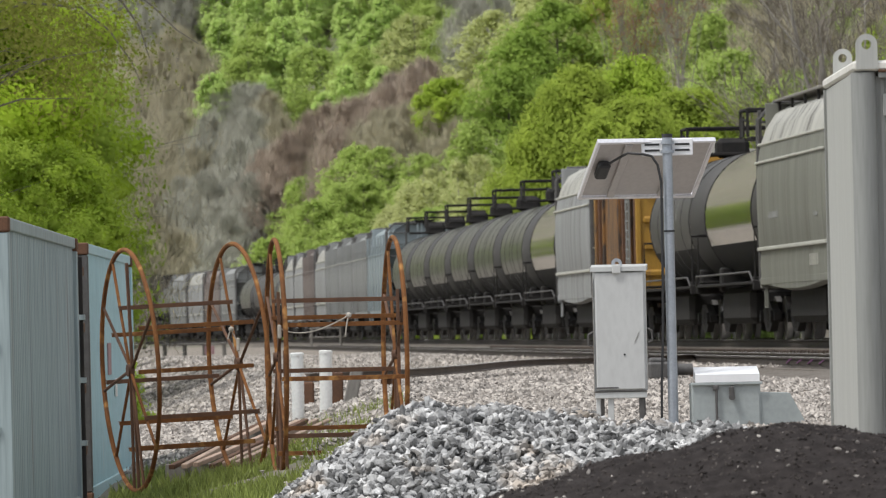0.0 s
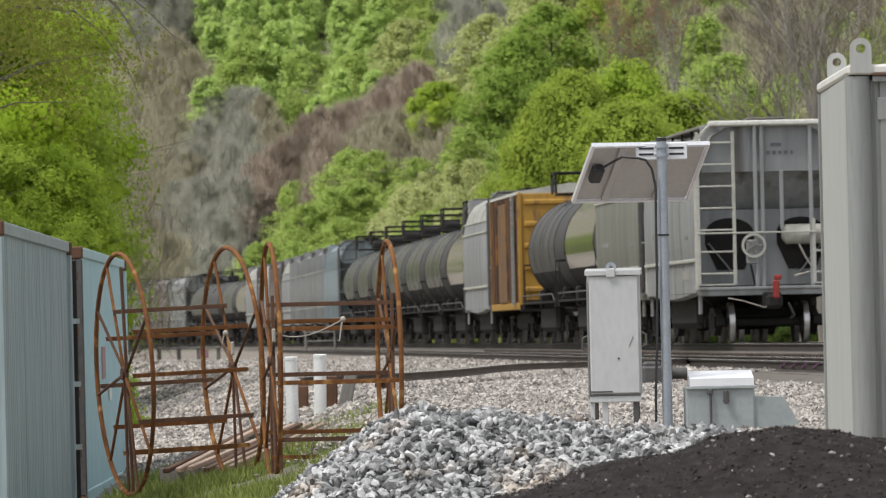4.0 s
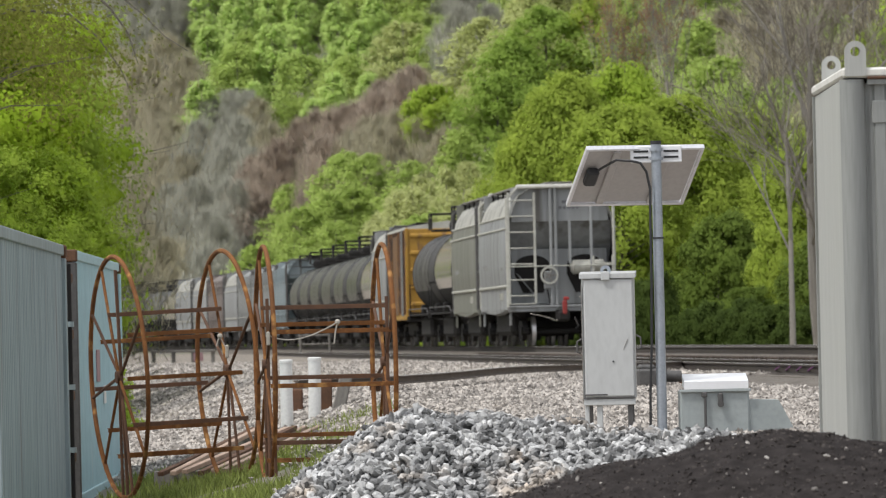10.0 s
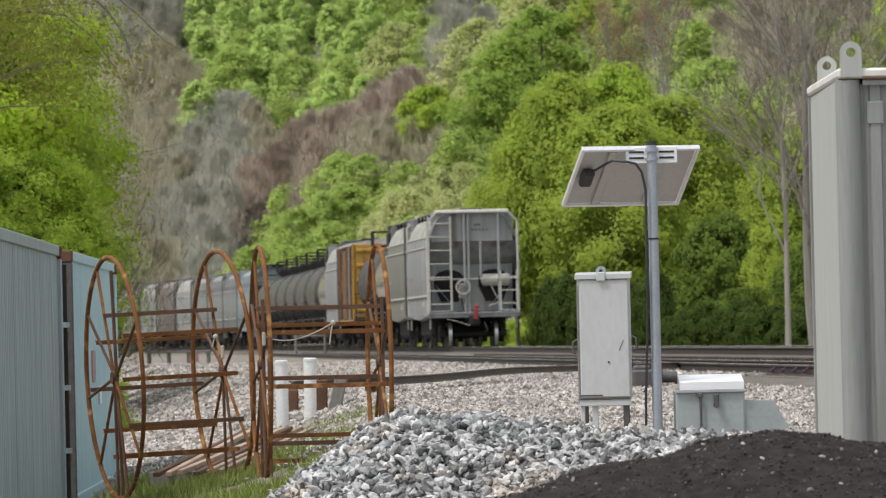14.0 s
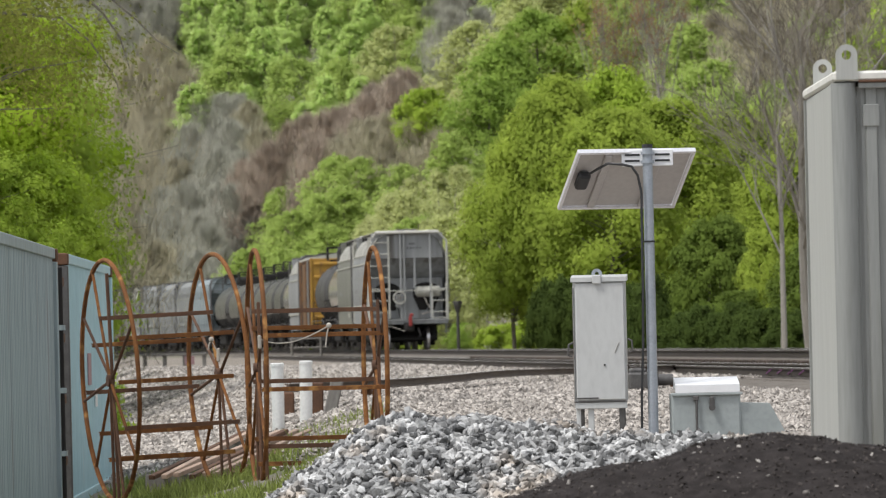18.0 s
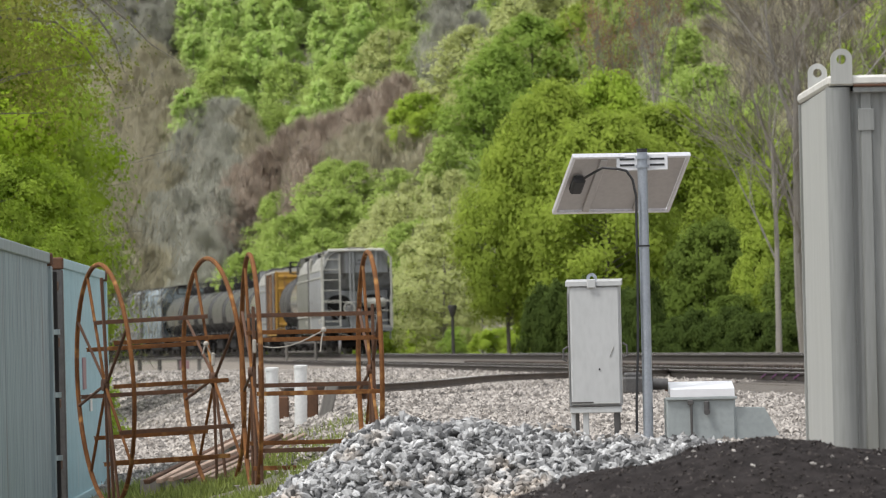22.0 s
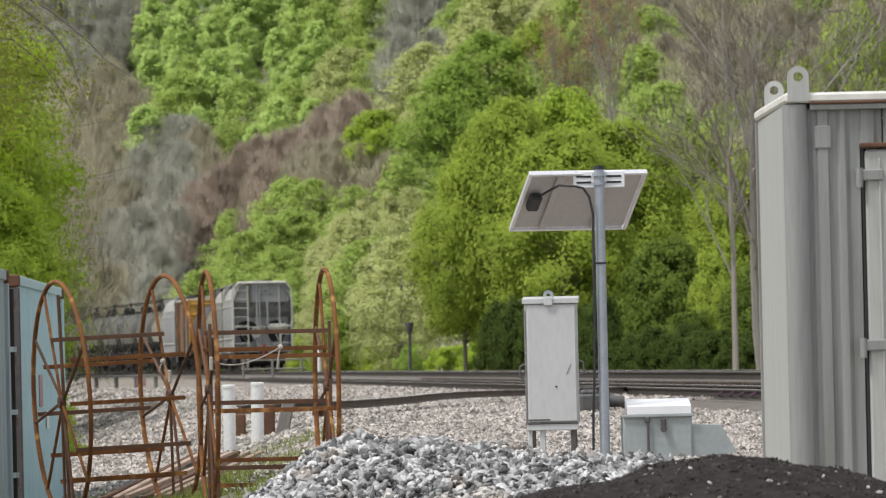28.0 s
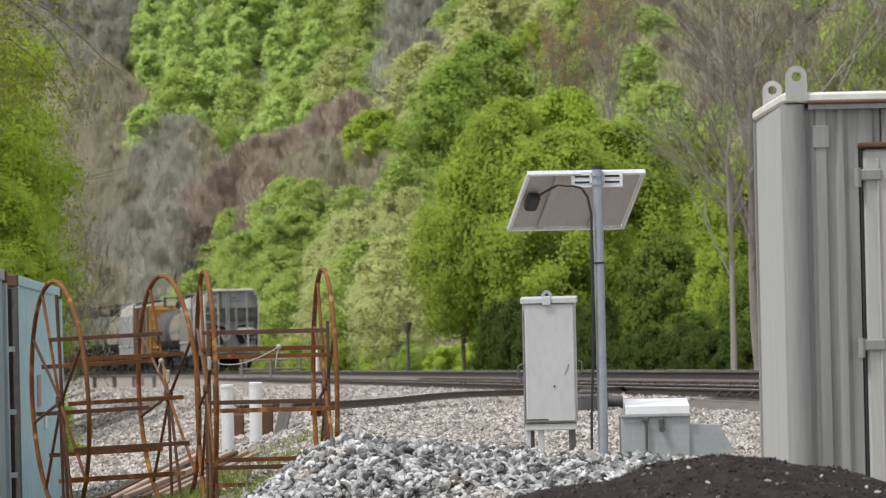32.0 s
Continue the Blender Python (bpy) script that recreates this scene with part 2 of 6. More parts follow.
    "bark_pale": material("pale grey bark", (0.33, 0.305, 0.265), (0.23, 0.21, 0.185), rough=0.95, scale=3, fine=25, stretch=(3, 3, 0.6), bump=0.6),
    "grass": material("spring grass", (0.28, 0.33, 0.075), (0.19, 0.235, 0.055), rough=0.7, scale=1, fine=6, bump=0, vary=0.4, island=True, through=0.3),
    "leaf_bright": leaf_material("bright spring leaves", (0.48, 0.61, 0.085), (0.34, 0.46, 0.065)),
    "leaf_mid": leaf_material("fresh green leaves", (0.43, 0.53, 0.085), (0.29, 0.375, 0.06)),
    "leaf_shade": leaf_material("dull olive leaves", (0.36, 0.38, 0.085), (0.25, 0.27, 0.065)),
    "twig_near": leaf_material("grey-brown twigs", (0.37, 0.33, 0.27), (0.28, 0.25, 0.205)),
    # Painted dark in place of the shade under the big crowns.
    "leaf_deep": leaf_material("undergrowth leaves darkened for shade", (0.105, 0.15, 0.032), (0.065, 0.10, 0.024)),
    "leaf_left": leaf_material("lively green leaves", (0.46, 0.60, 0.05), (0.31, 0.44, 0.04)),
    # Darkened green: shade below the taller trees is put into the colour.
    "leaf_low": leaf_material("green leaves darkened for shade", (0.20, 0.275, 0.05), (0.125, 0.18, 0.036)),
    "leaf_dark": leaf_material("deep green leaves", (0.36, 0.49, 0.095), (0.26, 0.37, 0.075)),
    # Haze painted into the colours: these leaves and twigs, save twig_rust, are paled.
    "leaf_pale": leaf_material("budding leaves paled for haze", (0.55, 0.585, 0.25), (0.46, 0.49, 0.21), 0.4, 0.03),
    "leaf_olive": leaf_material("olive leaves paled for haze", (0.58, 0.62, 0.26), (0.48, 0.52, 0.215), 0.4, 0.03),
    "leaf_haze": leaf_material("light green leaves paled for haze", (0.60, 0.745, 0.25), (0.51, 0.64, 0.21), 0.4, 0.03),
    "leaf_hill": leaf_material("green hillside leaves paled for haze", (0.45, 0.565, 0.15), (0.36, 0.46, 0.12), 0.4, 0.03),
    "twig_brown_haze": leaf_material("brown budding twigs", (0.79, 0.73, 0.52), (0.69, 0.63, 0.45), 0.4, 0.03),
    "twig_red_haze": leaf_material("reddish budding twigs", (0.78, 0.65, 0.52), (0.68, 0.565, 0.45), 0.4, 0.03),
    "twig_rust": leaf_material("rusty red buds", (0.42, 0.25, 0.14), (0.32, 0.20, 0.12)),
    "twig_grey_haze": leaf_material("grey bare twigs", (0.76, 0.75, 0.63), (0.66, 0.65, 0.54), 0.4, 0.03),
}


# ---- mesh building ----
class Shape:
    """Collects vertices and faces of one part."""

    def __init__(self):
        self.v, self.f = [], []

    def add(self, verts, faces):
        k = len(self.v)
        self.v += [tuple(p) for p in verts]
        self.f += [tuple(i + k for i in f) for f in faces]
        return self

    def box(self, c, s, m=None, bevel=0.0):
        """A box of centre c and sizes s, its edges taken off by bevel; m: a turn about its centre."""
        hx, hy, hz = (a / 2 for a in s)
        b = min(bevel, hx * 0.9, hy * 0.9, hz * 0.9)
        if b <= 0:
            vs = [Vector((x * hx, y * hy, z * hz)) for x in (-1, 1) for y in (-1, 1) for z in (-1, 1)]
            fs = [(0, 1, 3, 2), (4, 6, 7, 5), (0, 4, 5, 1), (2, 3, 7, 6), (0, 2, 6, 4), (1, 5, 7, 3)]
        else:
            vs, idx = [], {}
            for x in (-1, 1):
                for y in (-1, 1):
                    for z in (-1, 1):
                        for a in range(3):
                            idx[x, y, z, a] = len(vs)
                            vs.append(Vector((x * (hx - b * (a != 0)), y * (hy - b * (a != 1)), z * (hz - b * (a != 2)))))
            fs = []
            for a in range(3):
                o = [i for i in range(3) if i != a]
                for sg in (-1, 1):
                    loop = []
                    for u, w in ((-1, -1), (1, -1), (1, 1), (-1, 1)):
                        k = [0, 0, 0]
                        k[a], k[o[0]], k[o[1]] = sg, u, w
                        loop.append(idx[(*k, a)])
                    fs.append(tuple(loop if (sg > 0) ^ (a == 1) else loop[::-1]))
            for a in range(3):
                o = [i for i in range(3) if i != a]
                for u in (-1, 1):
                    for w in (-1, 1):
                        k0, k1 = [0, 0, 0], [0, 0, 0]
                        k0[a], k1[a] = -1, 1
                        k0[o[0]] = k1[o[0]] = u
                        k0[o[1]] = k1[o[1]] = w
                        loop = (idx[(*k0, o[0])], idx[(*k1, o[0])], idx[(*k1, o[1])], idx[(*k0, o[1])])
                        fs.append(loop if (u * w > 0) ^ (a == 1) else loop[::-1])
            for x in (-1, 1):
                for y in (-1, 1):
                    for z in (-1, 1):
                        loop = tuple(idx[x, y, z, a] for a in range(3))
                        fs.append(loop if x * y * z > 0 else loop[::-1])
        c = Vector(c)
        return self.add([(m.to_3x3() @ p if m else p) + c for p in vs], fs)

    def tube(self, pts, r, n=8, closed=False, caps=True):
        """A round bar along pts; r: one radius or one for each point."""
        pts = [Vector(p) for p in pts]
        k = len(pts)
        rs = r if isinstance(r, (list, tuple)) else [r] * k
        base = len(self.v)
        up = None
        for i, p in enumerate(pts):
            a = pts[(i - 1) % k] if closed or i > 0 else p
            c = pts[(i + 1) % k] if closed or i < k - 1 else p
            d = (c - a).normalized()
            if up is None:
                up = d.orthogonal().normalized()
            up = (up - d * up.dot(d)).normalized()
            side = d.cross(up)
            for j in range(n):
                w = 2 * math.pi * j / n
                self.v.append(tuple(p + (up * math.cos(w) + side * math.sin(w)) * rs[i]))
        for i in range(k if closed else k - 1):
            for j in range(n):
                a, b2 = base + i * n, base + ((i + 1) % k) * n
                self.f.append((a + j, a + (j + 1) % n, b2 + (j + 1) % n, b2 + j))
        if caps and not closed:
            self.f.append(tuple(base + j for j in range(n))[::-1])
            self.f.append(tuple(base + (k - 1) * n + j for j in range(n)))
        return self

    def bar(self, a, b, w, h):
        """A rectangular bar from a to b, w wide and h deep."""
        a, b = Vector(a), Vector(b)
        d = b - a
        q = d.to_track_quat("Z", "Y").to_matrix().to_4x4()
        return self.box((a + b) / 2, (w, h, d.length), q, min(w, h) * 0.12)

    def loft(self, rings, closed=True, caps=True):
        """Skin through rings of equal counts of points."""
        n = len(rings[0])
        vs = [p for r in rings for p in r]
        fs = []
        for i in range(len(rings) - 1):
            for j in range(n if closed else n - 1):
                a, b = i * n, (i + 1) * n
                fs.append((a + j, a + (j + 1) % n, b + (j + 1) % n, b + j))
        if caps and closed:
            fs.append(tuple(range(n))[::-1])
            fs.append(tuple((len(rings) - 1) * n + j for j in range(n)))
        return self.add(vs, fs)

    def disc(self, c, axis, r, depth, n=20, hole=0.0):
        """A flat round plate about axis, with an optional hole."""
        c, q = Vector(c), Vector(axis).to_track_quat("Z", "Y").to_matrix()
        ring = lambda rr, z: [c + q @ Vector((rr * math.cos(2 * math.pi * j / n), rr * math.sin(2 * math.pi * j / n), z)) for j in range(n)]
        if hole:
            rs = [ring(hole, -depth / 2), ring(r, -depth / 2), ring(r, depth / 2), ring(hole, depth / 2), ring(hole, -depth / 2)]
            return self.loft(rs, caps=False)
        return self.loft([ring(r, -depth / 2), ring(r, depth / 2)])

    def mesh(self, name, mat, smooth=False):
        me = bpy.data.meshes.new(name)
        me.from_pydata(self.v, [], self.f)
        me.materials.append(mat)
        if smooth:
            me.shade_smooth()
            me.set_sharp_from_angle(angle=radians(40))
        me.update()
        return me


def part(name, shape, mat, parent, label="", smooth=False):
    ob = new(name, shape.mesh(name, mat, smooth) if isinstance(shape, Shape) else shape)
    ob.parent = parent
    if label:
        tagged(ob, label)
    return ob


def thing(name, label, category, m=None, group="", kind=""):
    ob = tagged(new(name), label, category, group, kind)
    ob.empty_display_size = 0.2
    if m is not None:
        ob.matrix_basis = m
    return ob


def solid(name, shape, mat, label, category, m=None, group="", kind="", smooth=False):
    ob = tagged(new(name, shape.mesh(name, mat, smooth)), label, category, group, kind)
    if m is not None:
        ob.matrix_basis = m
    return ob


# ---- the line of the main track ----
def track_x(y):
    return 1.54 - 0.0637 * (y - 214.7) - (0.00036 * (y - 350) ** 2 if y > 350 else 0.0)


def track_dir(y):
    s = -0.0637 - (0.00072 * (y - 350) if y > 350 else 0.0)
    return Vector((s, 1, 0)).normalized()


STEP = 0.5
_ys = [20.0]
while _ys[-1] < 900:
    _ys.append(_ys[-1] + STEP * track_dir(_ys[-1]).y)


def along(s):
    """The y at s metres along the track from y = 20."""
    k = max(0, min(len(_ys) - 2, int(s / STEP)))
    return _ys[k] + (s / STEP - k) * (_ys[k + 1] - _ys[k])


def arc(y):
    k = int(np.searchsorted(np.array(_ys), y)) - 1
    return (k + (y - _ys[k]) / (_ys[k + 1] - _ys[k])) * STEP


RAIL_Z = 1.36


def smooth_step(a, b, x):
    t = max(0.0, min(1.0, (x - a) / (b - a)))
    return t * t * (3 - 2 * t)


def ground_z(x, y):
    """The height of the ground: yard, embankment, track bed, the rising wood beyond."""
    u = track_x(min(max(y, 0), 1500)) - x
    prof = ((-400, 1.0), (-6, 0.95), (-3, 1.0), (-1.7, 1.16), (1.1, 1.16), (1.45, 0.95), (3.5, 0.91), (4.3, 0.84), (7, 0.90), (11.1, 0.94), (12, 0.68), (13, 0.36), (14.4, 0.08), (15.5, 0.0), (4000, 0.0))
    z = 0.0
    for (a, za), (b, zb) in zip(prof, prof[1:]):
        if a <= u <= b:
            z = za + (zb - za) * (u - a) / (b - a)
    if y < 120:
        z *= 1 - 0.6 * smooth_step(30, 5, y)
    hill = max(0.0, -u - 13)
    z += 0.42 * hill * smooth_step(0, 30, hill) * smooth_step(120, 260, y)
    z += 0.30 * max(0.0, y - 650) * smooth_step(650, 800, y)
    if hill > 0:
        z += 2.5 * math.sin(x * 0.05 + y * 0.013) * math.cos(y * 0.021) * smooth_step(10, 60, hill)
    return z


# ---- the ground: one sheet from the yard to the top of the wood ----
def build_ground():
    xs = sorted({*np.arange(-14, 24.1, 0.5).tolist(), *np.arange(-60, 90, 4.0).tolist(), *np.arange(-400, 400, 25.0).tolist(), -1500.0, -900.0, 900.0, 1500.0})
    ys = sorted({*np.arange(-20, 130, 1.0).tolist(), *np.arange(130, 420, 3.0).tolist(), *np.arange(420, 1300, 12.0).tolist(), -300.0, -80.0, 1600.0, 2200.0})
    s = Shape()
    s.v = [(x, y, ground_z(x, y) + 0.03 * noise.noise((x * 0.7, y * 0.7, 0))) for y in ys for x in xs]
    n = len(xs)
    s.f = [(j * n + i, j * n + i + 1, (j + 1) * n + i + 1, (j + 1) * n + i) for j in range(len(ys) - 1) for i in range(n - 1)]
    return solid("ground", s, M["ground"], "bare stony yard ground rising to a wooded hillside", "ground", kind="structure", smooth=True)


build_ground()

# ---- stones ----
ICO = [(-1, 1.618, 0), (1, 1.618, 0), (-1, -1.618, 0), (1, -1.618, 0), (0, -1, 1.618), (0, 1, 1.618), (0, -1, -1.618), (0, 1, -1.618), (1.618, 0, -1), (1.618, 0, 1), (-1.618, 0, -1), (-1.618, 0, 1)]
ICO_F = [(0, 11, 5), (0, 5, 1), (0, 1, 7), (0, 7, 10), (0, 10, 11), (1, 5, 9), (5, 11, 4), (11, 10, 2), (10, 7, 6), (7, 1, 8), (3, 9, 4), (3, 4, 2), (3, 2, 6), (3, 6, 8), (3, 8, 9), (4, 9, 5), (2, 4, 11), (6, 2, 10), (8, 6, 7), (9, 8, 1)]


def stone_verts(rng, size):
    """Corners of count stones about the origin: angular lumps, flattened, turned at random; size: an array."""
    k = len(size)
    base = np.array(ICO) / 1.9
    v = base[None] * (1 + 0.55 * (rng.random((k, 12, 1)) - 0.5))
    v = v * np.stack([0.85 + 0.65 * rng.random(k), 0.55 + 0.4 * rng.random(k), 0.34 + 0.3 * rng.random(k)], 1)[:, None, :]
    q = rng.normal(size=(k, 4)) * np.array([1, 0.5, 0.5, 1.0])
    q /= np.linalg.norm(q, axis=1)[:, None]
    w, x, y, z = q.T
    r = np.stack([1 - 2 * (y * y + z * z), 2 * (x * y - z * w), 2 * (x * z + y * w), 2 * (x * y + z * w), 1 - 2 * (x * x + z * z), 2 * (y * z - x * w), 2 * (x * z - y * w), 2 * (y * z + x * w), 1 - 2 * (x * x + y * y)], 1).reshape(k, 3, 3)
    return np.einsum("kij,knj->kni", r, v) * (size / 2)[:, None, None]


def stones_mesh(name, places, size, mat, rng):
    v = (stone_verts(rng, size) + places[:, None, :]).reshape(-1, 3)
    f = (np.array(ICO_F)[None] + 12 * np.arange(len(size))[:, None, None]).reshape(-1, 3)
    me = bpy.data.meshes.new(name)
    me.from_pydata(v.tolist(), [], f.tolist())
    me.materials.append(mat)
    return me


def heap_z(x, y, humps):
    """The height of a heap: the largest of its cones with rounded tops."""
    z = -9.0
    for cx, cy, top, slope, r0 in humps:
        d = math.hypot(x - cx, y - cy)
        z = max(z, top - slope * (math.sqrt(d * d + r0 * r0) - r0))
    return z


GRAVEL_HUMPS = [(-0.18, 36.1, 1.27, 0.78, 0.22), (0.16, 36.2, 1.255, 0.74, 0.25), (0.52, 36.3, 1.21, 0.55, 0.3), (0.95, 36.3, 1.14, 0.45, 0.35), (1.32, 36.4, 1.125, 0.5, 0.3)]
SOIL_HUMPS = [(1.36, 28.0, 1.26, 0.42, 0.45), (1.75, 28.2, 1.205, 0.62, 0.3), (0.95, 27.9, 1.17, 0.36, 0.4), (2.35, 28.4, 1.02, 0.45, 0.5)]


def build_heap(name, humps, box, core_mat, label, category, step=0.1, rough=0.02, kind="stuff"):
    x0, x1, y0, y1 = box
    nx, ny = int((x1 - x0) / step) + 1, int((y1 - y0) / step) + 1
    s = Shape()
    for j in range(ny):
        for i in range(nx):
            x, y = x0 + i * step, y0 + j * step
            g = ground_z(x, y) - 0.06
            s.v.append((x, y, max(g, heap_z(x, y, humps) + rough * noise.noise((x * 5, y * 5, 1)) + rough * 0.6 * noise.noise((x * 17, y * 17, 4)) + rough * 0.3 * noise.noise((x * 41, y * 41, 8)))))
    s.f = [(j * nx + i, j * nx + i + 1, (j + 1) * nx + i + 1, (j + 1) * nx + i) for j in range(ny - 1) for i in range(nx - 1)]
    return solid(name, s, core_mat, label, category, kind=kind, smooth=True)


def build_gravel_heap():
    # The core's dark colour acts as shade in the gaps between stones.
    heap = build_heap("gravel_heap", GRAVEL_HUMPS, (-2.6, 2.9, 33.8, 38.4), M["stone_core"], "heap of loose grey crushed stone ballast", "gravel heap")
    rng = np.random.default_rng(4)
    pts = []
    while len(pts) < 12500:
        x, y = rng.uniform(-2.3, 2.3), rng.uniform(34.3, 36.7)
        z = heap_z(x, y, GRAVEL_HUMPS)
        if z > ground_z(x, y) + 0.02:
            pts.append((x, y, z + rng.uniform(-0.008, 0.020)))
    pts = np.array(pts)
    size = 0.046 + 0.040 * rng.random(len(pts)) ** 1.6
    near = (np.abs(pts[:, 0] - 0.1) < 0.75) & (pts[:, 1] < 36.2) & (pts[:, 2] > 0.95)
    pick = np.flatnonzero(near)[:300]
    rest = np.setdiff1d(np.arange(len(pts)), pick)
    tagged(part("loose_stones", stones_mesh("loose_stones", pts[rest], size[rest], M["ballast"], rng), None, heap), kind="stuff")
    kinds = [stones_mesh("stone", np.zeros((1, 3)), np.array([0.054]), M["ballast_piece"], rng) for _ in range(10)]
    for k in pick:
        ob = part("stone", kinds[k % 10], None, heap)
        ob.matrix_basis = pose(*pts[k], 0, 0, float(rng.uniform(0, 360)))


def build_soil_heap():
    heap = build_heap("soil_heap", SOIL_HUMPS, (-0.9, 4.2, 25.6, 30.6), M["soil"], "low mound of dark black soil with pale pebbles", "soil heap", 0.04, 0.022)
    rng = np.random.default_rng(5)
    for name, count, lo, hi, mat in (("clods", 10000, 0.008, 0.025, "soil_clod"), ("pebbles", 280, 0.010, 0.040, "pebble")):
        p = np.stack([rng.uniform(-0.4, 3.2, count), rng.uniform(26.3, 28.6, count), np.zeros(count)], 1)
        p[:, 2] = [heap_z(x, y, SOIL_HUMPS) + 0.022 * noise.noise((x * 5, y * 5, 1)) + 0.013 * noise.noise((x * 17, y * 17, 4)) for x, y, _ in p]
        p = p[p[:, 2] > 0.5]
        size = lo + (hi - lo) * rng.random(len(p)) ** 2.5
        tagged(part(name, stones_mesh(name, p, size, M[mat], rng), None, heap), kind="stuff")


OCT = np.array([(1, 0, 0), (-1, 0, 0), (0, 1, 0), (0, -1, 0), (0, 0, 1), (0, 0, -1)], float)
OCT_F = np.array([(0, 2, 4), (2, 1, 4), (1, 3, 4), (3, 0, 4), (2, 0, 5), (1, 2, 5), (3, 1, 5), (0, 3, 5)])


def build_limestone_bed():
    """Pale crushed stone over the flat top of the embankment, out to the tracks: small angular pieces."""
    rng = np.random.default_rng(6)
    n = 240000
    y = 40 + 110 * rng.random(n) ** 1.9
    x = rng.uniform(-1, 1, n) * (0.074 * y + 1.0)
    u = 1.54 - 0.0637 * (y - 214.7) - x
    edge = np.where(y > 75, 14.2, 12.3)
    keep = (u > 4.75 - 2.8 * np.clip((y - 116) / 32, 0, 1)) & (u < edge + rng.normal(size=n) * 0.3)
    x, y = x[keep][:75000], y[keep][:75000]
    # the open wedge between the old rail and the tracks, farther off
    y2 = rng.uniform(110, 235, 26000)
    u2 = rng.uniform(2.2, 13.0, 26000)
    x, y = np.concatenate([x, 1.54 - 0.0637 * (y2 - 214.7) - u2]), np.concatenate([y, y2])
    k = len(x)
    z = np.array([ground_z(a, c) for a, c in zip(x, y)]) + 0.05
    size = (0.028 + 0.032 * rng.random(k)) * (1 + 0.7 * np.clip((y - 60) / 60, 0, 1.0))
    v = OCT[None] * (0.6 + 0.8 * rng.random((k, 6, 1))) + 0.35 * rng.normal(size=(k, 6, 3))
    v *= np.array([1.0, 1.0, 0.7]) * size[:, None, None] * 0.62
    v += np.stack([x, y, z], 1)[:, None, :]
    f = (OCT_F[None] + 6 * np.arange(k)[:, None, None]).reshape(-1, 3)
    me = bpy.data.meshes.new("limestone_bed")
    me.from_pydata(v.reshape(-1, 3).tolist(), [], f.tolist())
    me.materials.append(M["limestone"])
    tagged(new("limestone_bed", me), "bed of pale beige crushed limestone beside the tracks", "gravel", kind="stuff")


def build_track_stones():
    """Soiled broken stone between the sleepers of the two tracks."""
    rng = np.random.default_rng(16)
    k = 9000
    y = rng.uniform(86, 134, k)
    u = rng.uniform(-2.6, 4.8, k)
    x = 1.54 - 0.0637 * (y - 214.7) - u
    z = np.array([ground_z(a, c) for a, c in zip(x, y)]) + 0.0
    size = 0.04 + 0.04 * rng.random(k)
    v = OCT[None] * (0.6 + 0.8 * rng.random((k, 6, 1))) + 0.35 * rng.normal(size=(k, 6, 3))
    v = v * np.array([1.0, 1.0, 0.7]) * size[:, None, None] * 0.6 + np.stack([x, y, z], 1)[:, None, :]
    me = bpy.data.meshes.new("track_stones")
    me.from_pydata(v.reshape(-1, 3).tolist(), [], (OCT_F[None] + 6 * np.arange(k)[:, None, None]).reshape(-1, 3).tolist())
    me.materials.append(M["track_stone"])
    tagged(new("track_stones", me), "soiled dark broken stone between the sleepers", "ballast", kind="stuff")


def bed_edge(y):
    """How far the dark soiled ballast reaches to the left of the main track."""
    return 4.9 - 2.8 * smooth_step(118, 150, y)


def bed_sheet(name, u0, u1, edge, mat, label):
    """A strip of packed stone beside the track, from u0 to u1 metres to the left of its middle."""
    s = Shape()
    us = np.arange(u0, u1, 0.3)
    ys = [*np.arange(22, 130, 1.0), *np.arange(130, 460, 4.0)]
    for y in ys:
        for u in us:
            x = track_x(y) - u
            s.v.append((x, y, ground_z(x, y) + (0.045 if (bed_edge(y) - 0.3 if name == "stone_bed" else edge[0]) < u < ((edge[1] if y < 74 else edge[2]) if name == "stone_bed" else bed_edge(y)) else -0.06) + 0.02 * noise.noise((x * 2, y * 2, 7))))
    n = len(us)
    s.f = [(j * n + i + 1, j * n + i, (j + 1) * n + i, (j + 1) * n + i + 1) for j in range(len(ys) - 1) for i in range(n - 1)]
    solid(name, s, mat, label, "gravel bed", kind="structure", smooth=True)


M["limestone_sheet"] = material("packed limestone", (0.33, 0.285, 0.235), (0.16, 0.138, 0.112), rough=0.95, scale=1.6, fine=11, bump=1.0, amount=0.9)
bed_sheet("stone_bed", 1.5, 15.1, (4.0, 12.2, 14.2), M["limestone_sheet"], "packed pale crushed stone beside the siding")
bed_sheet("track_bed", -3.8, 5.6, (-3.4, 4.4, 4.4), M["track_bed"], "dark soiled ballast under the two tracks")
build_gravel_heap()
build_soil_heap()
build_limestone_bed()
build_track_stones()

# ---- tracks ----
RAIL_PROFILE = [(-0.075, 0), (-0.075, 0.02), (-0.012, 0.04), (-0.012, 0.135), (-0.036, 0.15), (-0.036, 0.178), (0.036, 0.178), (0.036, 0.15), (0.012, 0.135), (0.012, 0.04), (0.075, 0.02), (0.075, 0)]


def rail_shape(pts, tall=1.0):
    """A rail along pts, which are at the height of its head."""
    rings = []
    for i, p in enumerate(pts):
        d = (pts[min(i + 1, len(pts) - 1)] - pts[max(i - 1, 0)]).normalized()
        side = Vector((d.y, -d.x, 0)).normalized()
        rings.append([p + side * a + Vector((0, 0, (b - 0.178) * tall)) for a, b in RAIL_PROFILE])
    return Shape().loft(rings)


